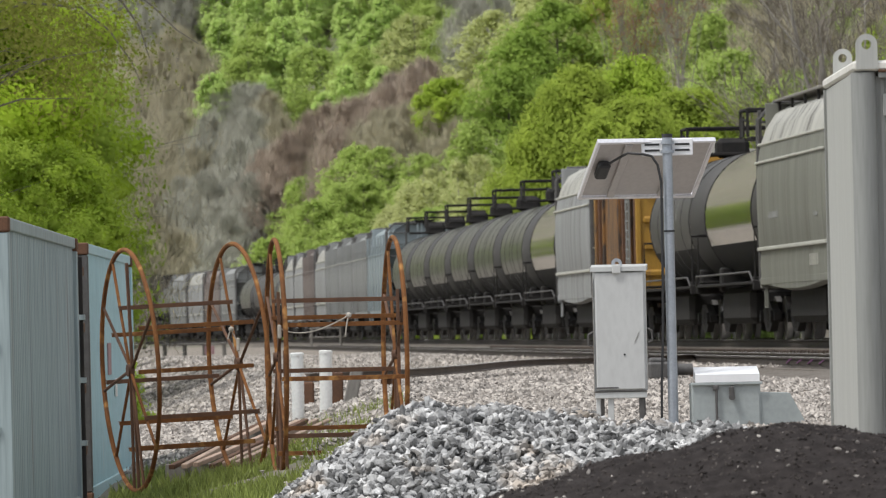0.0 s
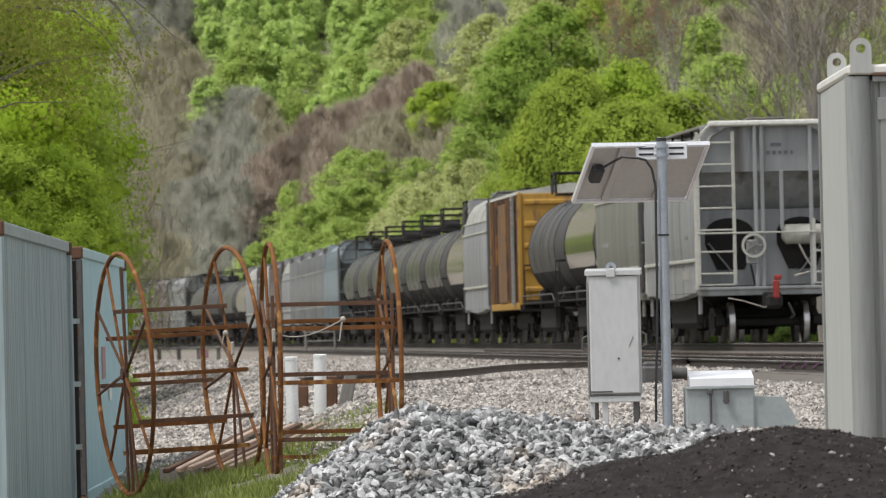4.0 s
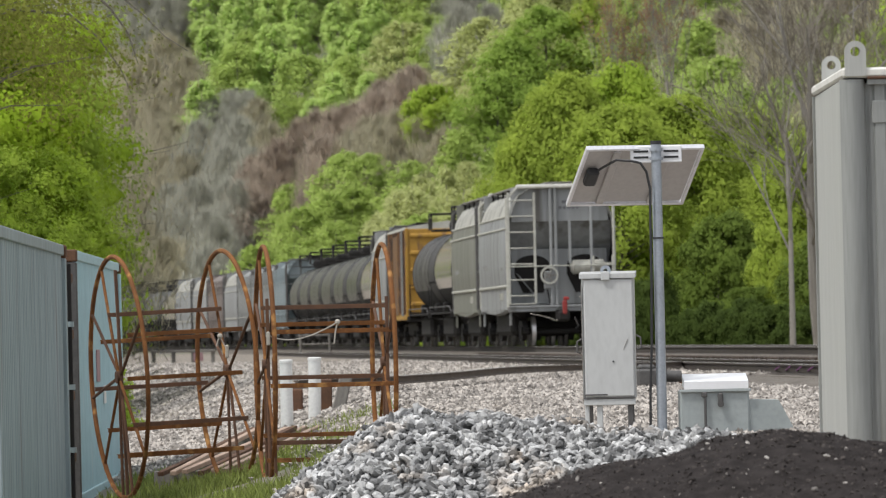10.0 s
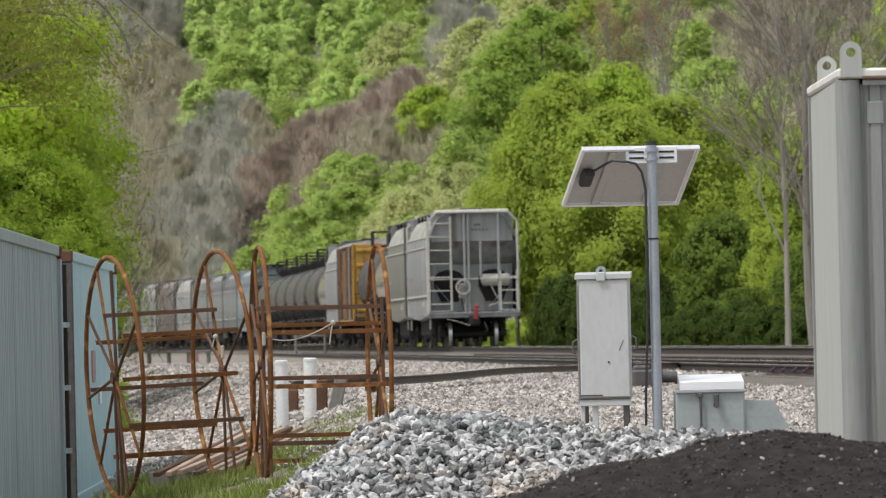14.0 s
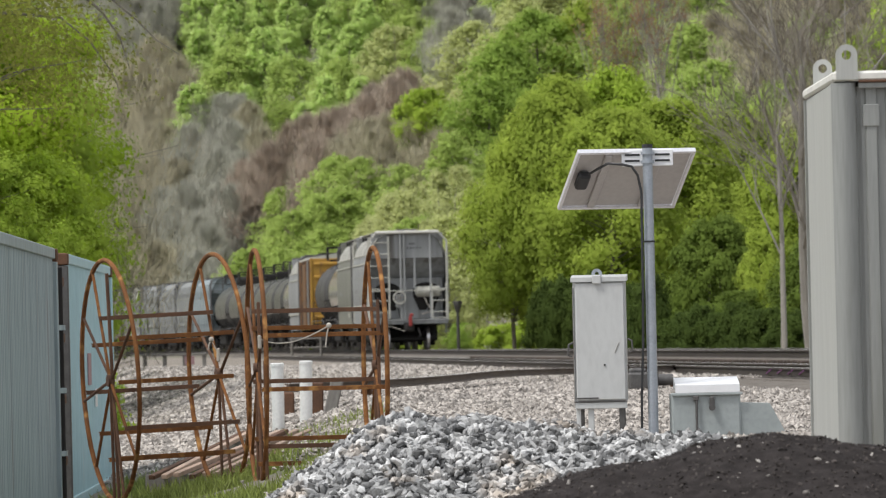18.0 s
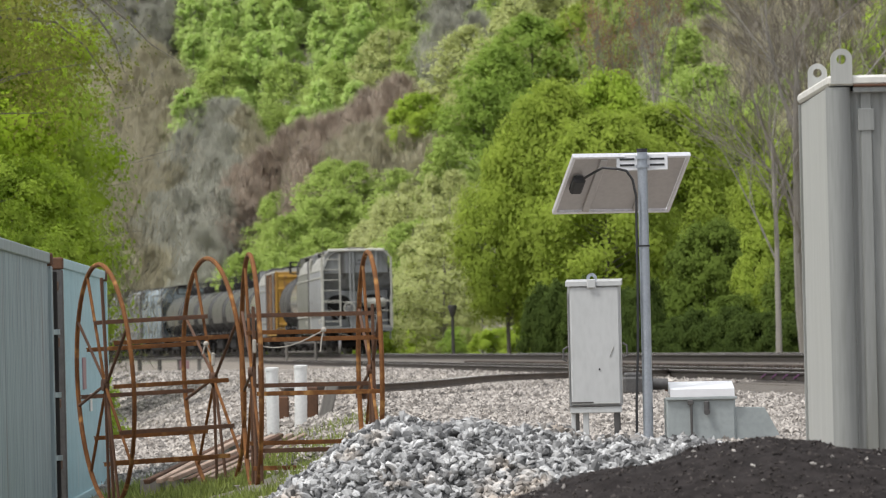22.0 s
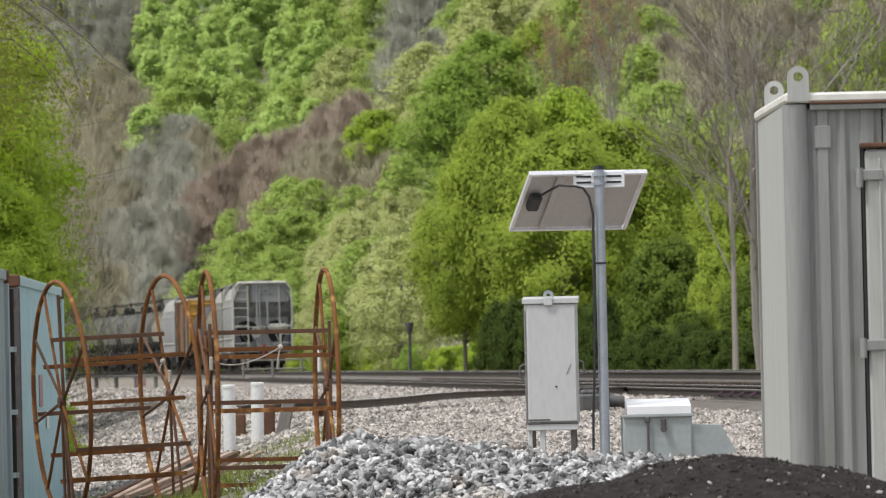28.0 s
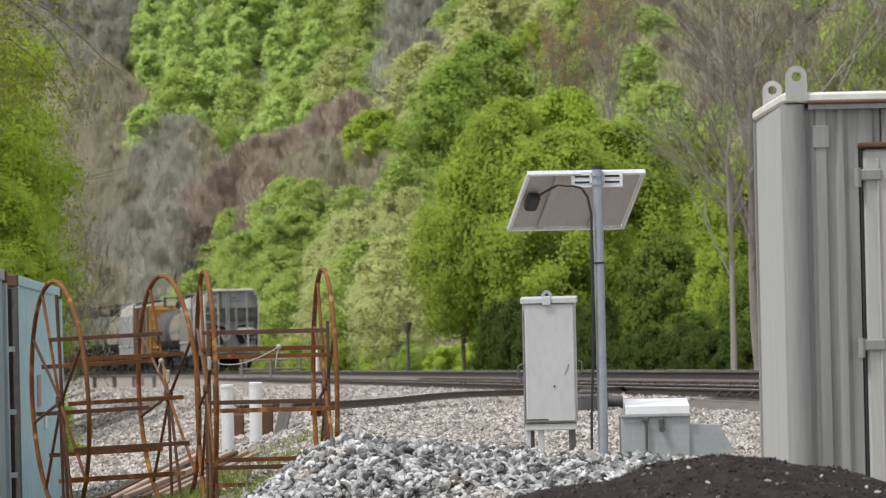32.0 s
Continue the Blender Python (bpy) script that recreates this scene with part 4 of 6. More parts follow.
def build_cabinet():
    c = thing("equipment_cabinet", "white painted steel cabinet with rusty seams on legs", "cabinet", pose(1.085, 46, 1.02, 0, 0, -3))
    wp = M["white_paint"]
    part("body", Shape().box((0, 0.14, 0.63), (0.355, 0.3, 0.83), bevel=0.012), wp, c)
    part("door", Shape().box((0.004, -0.018, 0.63), (0.335, 0.022, 0.80), bevel=0.008), wp, c, "plain white door")
    part("hood", Shape().loft([[Vector((x, y, z)) for x, y, z in ((-0.19, -0.04, a), (0.19, -0.04, a), (0.19, 0.3, b), (-0.19, 0.3, b))] for a, b in ((1.035, 1.045), (1.065, 1.085))]), wp, c)
    part("lifting_lug", Shape().disc((-0.012, 0.05, 1.088), (0, 1, 0), 0.036, 0.012, hole=0.014), M["galvanised"], c)
    part("lug_plate", Shape().box((-0.012, -0.046, 1.05), (0.06, 0.012, 0.06), bevel=0.005), wp, c)
    for x, lab in ((-0.20, 0.58), (0.205, 0.60)):
        part("latch", Shape().tube([(x * 0.92, -0.02, lab + 0.045), (x * 1.06, -0.03, lab + 0.03), (x * 1.08, -0.03, lab - 0.04), (x * 0.95, -0.02, lab - 0.05)], 0.007, 6), M["dark_fitting"], c, "dark steel latch")
    part("bottom_lip", Shape().box((0, -0.012, 0.222), (0.345, 0.03, 0.010), bevel=0.003), M["dark_fitting"], c, "rusty lower seam")
    part("front_skirt", Shape().box((0.0, -0.01, 0.196), (0.352, 0.02, 0.045), bevel=0.004), wp, c)
    for x in (-0.155, -0.07, 0.14):
        part("leg", Shape().box((x, 0.02, 0.07), (0.04 if x > -0.1 else 0.03, 0.04, 0.26), bevel=0.004), M["dark_fitting"] if x > 0.1 else wp, c)
    for x in (-0.14, 0.14):
        part("rear_leg", Shape().box((x, 0.26, 0.07), (0.035, 0.035, 0.26), bevel=0.004), M["dark_fitting"], c)
    part("bottom_stain", Shape().box((-0.09, -0.0305, 0.246), (0.15, 0.003, 0.010), bevel=0.001), M["dark_fitting"], c)
    part("edge_seam", Shape().box((-0.179, -0.012, 0.60), (0.004, 0.02, 0.80), bevel=0.001), M["timber"], c, "dark weathered seam")
    part("scratch", Shape().bar((0.10, -0.0305, 0.55), (0.13, -0.0305, 0.62), 0.006, 0.003), M["timber"], c)
    part("keyhole", Shape().disc((0.03, -0.031, 0.47), (0, 1, 0), 0.007, 0.006, 10), M["black_plastic"], c)
    return c


build_cabinet()


def build_battery_box():
    c = thing("battery_box", "pale grey steel box with a bright white lid and sloping side", "equipment box", pose(1.56, 46, 0.92, 0, 0, 0))
    part("body", Shape().box((0.235, 0.2, 0.18), (0.47, 0.4, 0.37), bevel=0.012), M["box_paint"], c)
    part("lid", Shape().loft([[Vector(p) for p in ((0.03, -0.02, z0), (0.465, -0.02, z0), (0.465, 0.4, z1), (0.03, 0.4, z1))] for z0, z1 in ((0.368, 0.40), (0.42, 0.47))]), M["white_lid"], c, "bright white lid")
    part("lid_lip", Shape().box((0.24, -0.012, 0.357), (0.485, 0.02, 0.02), bevel=0.004), M["box_paint"], c)
    part("hood", Shape().loft([[Vector((0.47, y, 0.0)), Vector((0.79, y, 0.0)), Vector((0.76, y, 0.11)), Vector((0.67, y, 0.285)), Vector((0.47, y, 0.292))] for y in (0.02, 0.38)]), M["box_paint"], c, "sloping grey hood")
    part("latch", Shape().box((0.275, -0.02, 0.30), (0.035, 0.03, 0.08), bevel=0.008), M["dark_fitting"], c)
    part("padlock", Shape().disc((0.275, -0.03, 0.265), (0, 1, 0), 0.022, 0.02, 14), M["dark_fitting"], c)
    part("conduit", Shape().tube([(0.17, -0.02, 0.33), (0.17, -0.02, 0.02)], 0.009, 8), M["dark_fitting"], c, smooth=True)
    part("conduit_head", Shape().box((0.165, -0.02, 0.33), (0.04, 0.025, 0.035), bevel=0.006), M["dark_fitting"], c)
    return c


build_battery_box()


def build_switch_gear():
    c = thing("switch_machine", "small black railway switch machine beside the siding", "switch machine", pose(2.72, 92, 0.96, 0, 0, 3.6))
    u = M["dark_fitting"]
    part("case", Shape().box((0, 0, 0.11), (0.4, 0.7, 0.24), bevel=0.03), u, c)
    part("cover", Shape().box((-0.05, 0, 0.25), (0.22, 0.4, 0.08), bevel=0.03), u, c)
    part("motor", Shape().tube([(0.18, -0.1, 0.12), (0.42, -0.1, 0.12)], 0.08, 12), u, c, smooth=True)
    part("rod", Shape().tube([(0.4, 0.1, 0.04), (1.2, 0.1, 0.04)], 0.02, 8), M["rust_dark"], c)
    return c


build_switch_gear()


def build_lineside():
    d = thing("signal_post", "dark slender lineside post with a round head", "post", pose(0.82, 300, 0.9))
    part("post", Shape().tube([(0, 0, 0), (0, 0, 2.1)], [0.085, 0.07], 10), M["dark_fitting"], d, smooth=True)
    part("head", Shape().tube([(0, 0, 2.0), (0, 0, 2.15), (0, 0, 2.45), (0, 0, 2.52)], [0.08, 0.13, 0.22, 0.20], 12), M["dark_fitting"], d, smooth=True)
    w = thing("marker_post", "short white lineside marker post", "post", pose(-3.2, 300, 0.95))
    part("post", Shape().tube([(0, 0, 0), (0, 0, 1.3), (0, 0, 1.35)], [0.1, 0.1, 0.04], 10), M["pvc"], w, smooth=True)
    f = thing("rail_fence", "low grey rail fence beyond the main line", "fence", pose(-6.6, 302, 0.95))
    for x in (0.0, 1.3, 2.6):
        part("fence_post", Shape().tube([(x, 0, 0), (x, 0, 1.0)], 0.06, 8), M["timber"], f)
    for z in (0.55, 0.95):
        part("fence_rail", Shape().tube([(-0.1, 0, z), (2.8, 0, z)], 0.04, 8), M["timber"], f)
    t = thing("trestle", "low dark timber trestle beyond the stone bed", "trestle", pose(-6.0, 96, 0.62))
    part("deck", Shape().box((0, 0, 0.72), (1.2, 0.7, 0.1), bevel=0.01), M["tie"], t)
    for x in (-0.5, -0.15, 0.2, 0.5):
        part("leg", Shape().box((x, 0, 0.34), (0.08, 0.12, 0.68), bevel=0.01), M["tie"], t)


build_lineside()


# ---- the freight train: each car's own space has y forward, x to its right, z = 0 at the rail's top ----
def ring_of(prof, y):
    """A cross-section, given as its right half from the bottom up, mirrored, at y."""
    return [Vector((a, y, b)) for a, b in prof] + [Vector((-a, y, b)) for a, b in reversed(prof) if a > 1e-6]


def add_trucks(car, at, detailed=True):
    u = M["underside"]
    for yc in (-at, at):
        s = Shape()
        for x in (-0.98, 0.98):
            s.loft([[Vector((x - 0.07, yc + y, z)) for y, z in pts] + [] for pts in ([(-1.15, 0.52), (-0.72, 0.60), (-0.35, 0.74), (0.35, 0.74), (0.72, 0.60), (1.15, 0.52), (1.15, 0.38), (0.72, 0.36), (0.3, 0.16), (-0.3, 0.16), (-0.72, 0.36), (-1.15, 0.38)],)] +
                   [[Vector((x + 0.07, yc + y, z)) for y, z in [(-1.15, 0.52), (-0.72, 0.60), (-0.35, 0.74), (0.35, 0.74), (0.72, 0.60), (1.15, 0.52), (1.15, 0.38), (0.72, 0.36), (0.3, 0.16), (-0.3, 0.16), (-0.72, 0.36), (-1.15, 0.38)]]])
            for dy in (-0.12, 0.12):
                s.tube([(x, yc + dy, 0.22), (x, yc + dy, 0.62)], 0.08, 8)
            for dy in (-0.865, 0.865):
                s.tube([(x * 1.02, yc + dy, 0.45), (x * 1.13, yc + dy, 0.45)], 0.12, 10)
        s.box((0, yc, 0.62), (1.9, 0.42, 0.22), bevel=0.03)
        part("bogie", s, u, car, "grimy black bogie frame")
        for dy in (-0.865, 0.865):
            ws = part("wheelset", WHEELSET["axle"], None, car)
            ws.location = (0, yc + dy, 0.42)
            for sx in (-1, 1):
                w = part("wheel", WHEELSET["wheel"], None, ws)
                w.location = (sx * 0.76, 0, 0)
                t = part("tread", WHEELSET["tread"], None, ws, "polished wheel tread")
                t.location = (sx * 0.76, 0, 0)


def wheel_meshes():
    x = lambda r, a, n=20: [Vector((a, r * math.cos(2 * math.pi * k / n), r * math.sin(2 * math.pi * k / n))) for k in range(n)]
    axle = Shape().tube([(-1.1, 0, 0), (1.1, 0, 0)], 0.085, 12).mesh("wheelset", M["underside"], True)
    wheel = Shape().loft([x(0.1, -0.09), x(0.14, -0.07), x(0.33, -0.03), x(0.38, -0.06), x(0.405, -0.06), x(0.405, 0.06), x(0.38, 0.06), x(0.33, 0.01), x(0.14, 0.06), x(0.1, 0.09)]).mesh("wheel", M["wheel_steel"], True)
    tread = Shape().disc((0, 0, 0), (1, 0, 0), 0.418, 0.11, 22, hole=0.385).mesh("tread", M["wheel_tread"], True)
    return {"axle": axle, "wheel": wheel, "tread": tread}


WHEELSET = wheel_meshes()


def add_couplers(car, half):
    for s in (-1, 1):
        sh = Shape().box((0, s * (half - 0.05), 0.84), (0.16, 0.8, 0.18), bevel=0.02).box((0, s * (half + 0.38), 0.84), (0.34, 0.26, 0.3), bevel=0.07)
        sh.tube([(0.34, s * half, 0.8), (0.42, s * (half + 0.25), 0.55), (0.3, s * (half + 0.5), 0.48)], 0.025, 6)
        part("coupler", sh, M["underside"], car, "black knuckle coupler with a hanging air hose")


def add_ladder(car, x0, x1, y, z0, z1, mat, n):
    la = part("ladder", Shape().box(((x0 + x1) / 2, y, z0), (abs(x1 - x0) + 0.04, 0.03, 0.03)), mat, car)
    for x in (x0, x1):
        part("stile", Shape().box((x, y, (z0 + z1) / 2), (0.07, 0.05, z1 - z0), bevel=0.008), mat, la)
    for k in range(n):
        z = z0 + (z1 - z0) * (k + 0.5) / n
        part("rung", Shape().tube([(x0, y - 0.01, z), (x1, y - 0.01, z)], 0.02, 6), mat, la)


def add_side_ladder(car, x, y0, y1, z0, z1, mat, n):
    la = part("ladder", Shape().box((x, (y0 + y1) / 2, z0), (0.03, abs(y1 - y0) + 0.04, 0.03)), mat, car)
    for y in (y0, y1):
        part("stile", Shape().box((x, y, (z0 + z1) / 2), (0.05, 0.06, z1 - z0), bevel=0.008), mat, la)
    for k in range(n):
        z = z0 + (z1 - z0) * (k + 0.5) / n
        part("rung", Shape().tube([(x, y0, z), (x, y1, z)], 0.02, 6), mat, la)


HOPPER_SIDE = [(1.36, 1.06), (1.50, 1.10), (1.52, 1.40), (1.50, 1.66), (1.535, 1.75), (1.57, 2.3), (1.575, 2.8), (1.555, 3.2), (1.495, 3.6), (1.37, 3.95), (1.18, 4.22), (0.9, 4.38), (0.45, 4.46), (0.0, 4.49)]


def build_hopper(label, mat, rib, length=12.5, detail=2, body_name="covered_hopper_car", posts=False, upper=None, end_paint=None):
    """A two-bay covered hopper with curved sides, roof hatches, end frames and bogies."""
    car = thing(body_name, label, "hopper car", group="cars of the freight train")
    half = length / 2 - 0.62
    b = half - 0.14
    rings = []
    for y, tuck in ((-b + 0.9, 0.05), (-b + 0.95, 0.0), (b - 0.95, 0.0), (b - 0.9, 0.05)):
        rings.append(ring_of([(max(0, a - tuck), z) for a, z in HOPPER_SIDE], y))
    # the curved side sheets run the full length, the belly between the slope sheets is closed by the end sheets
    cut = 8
    # Sheets above the cut can take a lighter colour than those below.
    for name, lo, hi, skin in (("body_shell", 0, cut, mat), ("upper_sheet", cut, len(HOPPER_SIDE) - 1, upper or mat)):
        side = Shape()
        strip = HOPPER_SIDE[lo:hi + 1]
        n = len(strip)
        for sx in (-1, 1):
            vs = []
            rows = [(-b, 0.10), (-b + 0.12, 0.02), (-b + 0.5, 0.0)] + [(-b + 0.5 + (2 * b - 1.0) * q / 10, 0.0) for q in range(1, 10)] + [(b - 0.5, 0.0), (b - 0.12, 0.02), (b, 0.10)]
            for y, pull in rows:
                # the lower hem sags between the ends
                sag = -0.16 * (1 - (y / b) ** 2)
                vs += [(sx * (a - pull * (0.35 + 0.65 * (1.9 < z < 4.0))), y, z + (sag if z < 1.2 else 0.0)) for a, z in strip]
            side.add(vs, [(i * n + j, i * n + j + 1, (i + 1) * n + j + 1, (i + 1) * n + j) if sx > 0 else (i * n + j + 1, i * n + j, (i + 1) * n + j, (i + 1) * n + j + 1) for i in range(len(rows) - 1) for j in range(n - 1)])
        part(name, side, skin, car, smooth=True)
    for sx in (-1, 1):
        for z, x, w in ((1.70, 1.535, 0.07), (3.30, 1.555, 0.05), (3.64, 1.495, 0.05)):
            part("side_rib", Shape().box((sx * x, 0, z), (0.05, 2 * b - 0.1, w), bevel=0.012), rib, car)
        part("side_sill", Shape().box((sx * 1.42, 0, 1.1), (0.18, 2 * b, 0.14), bevel=0.015), mat, car)
        if posts:
            for k in range(7):
                part("side_post", Shape().box((sx * 1.57, -b + 0.4 + k * (2 * b - 0.8) / 6, 2.6), (0.08, 0.10, 2.9), bevel=0.015), mat, car)
    # slope sheets, end bulkheads and end frames
    for sg in (-1, 1):
        e = sg * b
        sl = Shape().loft([[Vector((x, e - sg * 0.28, 3.5)), Vector((x, e - sg * 0.34, 3.46)), Vector((x, e - sg * 2.3, 1.15)), Vector((x, e - sg * 2.22, 1.13))] for x in (-1.46, 1.46)])
        part("slope_sheet", sl, mat, car, "sloping end sheet")
        part("end_panel", Shape().box((0, e - sg * 0.16, 3.95), (2.72, 0.05, 0.95), bevel=0.01), mat, car)
        top = [(-1.49, 1.1), (-1.49, 4.12), (-1.18, 4.44), (1.18, 4.44), (1.49, 4.12), (1.49, 1.1)]
        # Without end_paint the frame is coloured dark, as shade between the cars.
        part("end_arch", Shape().tube([(a, e, z) for a, z in top], 0.045, 6), end_paint or M["dark_fitting"], car, "tubular end frame")
        for a, b0, b1 in ((-0.27, 1.15, 4.42), (-0.13, 1.15, 4.42), (0.26, 2.3, 3.5), (0.86, 1.15, 4.42)):
            part("end_post", Shape().box((a, e, (b0 + b1) / 2), (0.075, 0.08, b1 - b0), bevel=0.01), mat, car)
        part("end_bulkhead", Shape().box((0, e - sg * 0.75, 1.95), (2.7, 0.05, 1.55), bevel=0.01), mat, car)
        for a in (-0.75, 0.72):
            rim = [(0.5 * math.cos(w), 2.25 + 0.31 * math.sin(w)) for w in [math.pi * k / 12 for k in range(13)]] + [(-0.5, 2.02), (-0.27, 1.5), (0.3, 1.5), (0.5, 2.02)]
            # No hole is cut: a dark plate paints the shade of an arched recess.
            part("opening", Shape().loft([[Vector((a + px, e - sg * d, pz)) for px, pz in rim] for d in (0.74, 0.712)]), M["underside"], car, "dark arched plate painted as a shaded recess")
            lean = 1 if a < 0 else -1
            part("gusset", Shape().bar((a - lean * 0.44, e - sg * 0.69, 2.05), (a + lean * 0.06, e - sg * 0.69, 1.42), 0.2, 0.03), mat, car, "sloping plate in front of the dark arch")
        if end_paint:
            part("eave_beam", Shape().box((0, e, 4.47), (2.42, 0.16, 0.1), bevel=0.02), M["roof_cream"], car, "cream roof edge beam")
        part("platform", Shape().box((0, e - sg * 0.3, 1.12), (2.9, 0.78, 0.06), bevel=0.01), mat, car, "end platform")
        part("end_sill", Shape().box((0, e - sg * 0.0, 1.05), (3.0, 0.10, 0.16), bevel=0.015), mat, car)
        # Ladders too take a dark colour to imitate the shaded gap.
        add_ladder(car, -1.45, -0.72, e + sg * 0.02, 1.2, 4.3, end_paint or M["dark_fitting"], 7)
        add_ladder(car, 0.9, 1.45, e + sg * 0.02, 1.2, 2.5, end_paint or M["dark_fitting"], 3)
        part("grab_rail", Shape().tube([(-1.47, e + sg * 0.05, 2.24), (1.49, e + sg * 0.05, 2.24)], 0.018, 6), rib, car)
        part("centre_sill", Shape().box((0, e - sg * 1.0, 0.86), (0.36, 2.3, 0.34), bevel=0.02), M["underside"], car)
        for a in (-1.42, 1.42):
            part("stirrup", Shape().tube([(a, e - sg * 0.05, 1.05), (a, e - sg * 0.05, 0.62), (a, e - sg * 0.42, 0.62), (a, e - sg * 0.42, 1.05)], 0.022, 6), mat, car)
    # brake gear on the rear end
    e = -b
    bw = part("brake_wheel", Shape().disc((-0.34, e - 0.12, 1.98), (0, 1, 0), 0.25, 0.04, 24, hole=0.20), M["hopper_rib"], car, "round hand-brake wheel")
    for k in range(5):
        w = 2 * math.pi * k / 5
        part("spoke", Shape().tube([(-0.34, e - 0.12, 1.98), (-0.34 + 0.2 * math.cos(w), e - 0.12, 1.98 + 0.2 * math.sin(w))], 0.015, 6), M["timber"], bw)
    part("brake_housing", Shape().box((-0.36, e + 0.06, 1.85), (0.24, 0.24, 0.5), bevel=0.03), mat, car)
    part("brake_rod", Shape().tube([(-0.4, e + 0.04, 1.62), (-0.3, e + 0.04, 1.1)], 0.02, 6), M["underside"], car)
    part("air_tank", Shape().tube([(0.28, e + 0.3, 2.2), (0.36, e + 0.3, 2.2), (1.2, e + 0.3, 2.2), (1.28, e + 0.3, 2.2)], [0.1, 0.2, 0.2, 0.1], 16), rib, car, "pale cylindrical air reservoir", smooth=True)
    part("pipe", Shape().tube([(0.6, e + 0.1, 2.0), (0.75, e + 0.1, 1.7), (0.9, e + 0.1, 1.45), (0.5, e + 0.1, 1.35)], 0.02, 6), M["rope"], car)
    # roof: running boards, hatches
    if detail > 1:
        part("running_board", Shape().box((0, 0, 4.56), (0.75, 2 * b + 0.1, 0.035), bevel=0.006).box((-0.85, 0, 4.47), (0.4, 2 * b - 0.4, 0.03)).box((0.85, 0, 4.47), (0.4, 2 * b - 0.4, 0.03)), M["timber"], car, "grey grating walkway")
        for k in range(6):
            part("hatch", Shape().disc((0, -b + 0.9 + k * (2 * b - 1.8) / 5, 4.53), (0, 0, 1), 0.32, 0.1, 16), mat, car)
    else:
        part("running_board", Shape().box((0, 0, 4.54), (0.75, 2 * b + 0.2, 0.05)), M["underside"], car)
    if detail > 1:
        for sx in (-1, 1):
            part("roof_rail", Shape().box((sx * 1.12, 0, 4.47), (0.09, 2 * b - 0.1, 0.05), bevel=0.01), M["timber"], car, "grey roof edge rail")
            for k in range(6):
                part("rail_bracket", Shape().box((sx * 1.1, -b + 0.3 + k * (2 * b - 0.6) / 5, 4.37), (0.05, 0.06, 0.2)), M["underside"], car)
            for y0, z0, w, h in ((-4.1, 2.2, 0.6, 0.07), (2.5, 2.3, 1.6, 0.12)):
                part("stencil_bar", Shape().box((sx * 1.568, y0, z0), (0.012, w, h)), M["stencil"], car, "dark stencilled mark")
            for k in range(5):
                part("stencil_bar", Shape().box((sx * 1.525, -3.9 + k * 0.28, 1.42), (0.014, 0.1, 0.2)), rib, car, "pale stencilled mark")
    for y in (-1.8, 1.8):
        part("discharge_bay", Shape().loft([[Vector((sx * w, y + sy * d, z)) for sx, sy in ((-1, -1), (1, -1), (1, 1), (-1, 1))] for w, d, z in ((0.3, 0.4, 0.28), (1.35, 1.75, 1.1))]), M["underside"], car, "dark tapering discharge bay")
    # Added black box: stands in for the deep shade below the car.
    part("brake_gear", Shape().box((0, 0, 0.68), (2.5, 2 * (half - 2.8), 0.72), bevel=0.12), M["underside"], car, "dark box added for the shade under the car")
    add_trucks(car, half - 1.75)
    add_couplers(car, half)
    return car


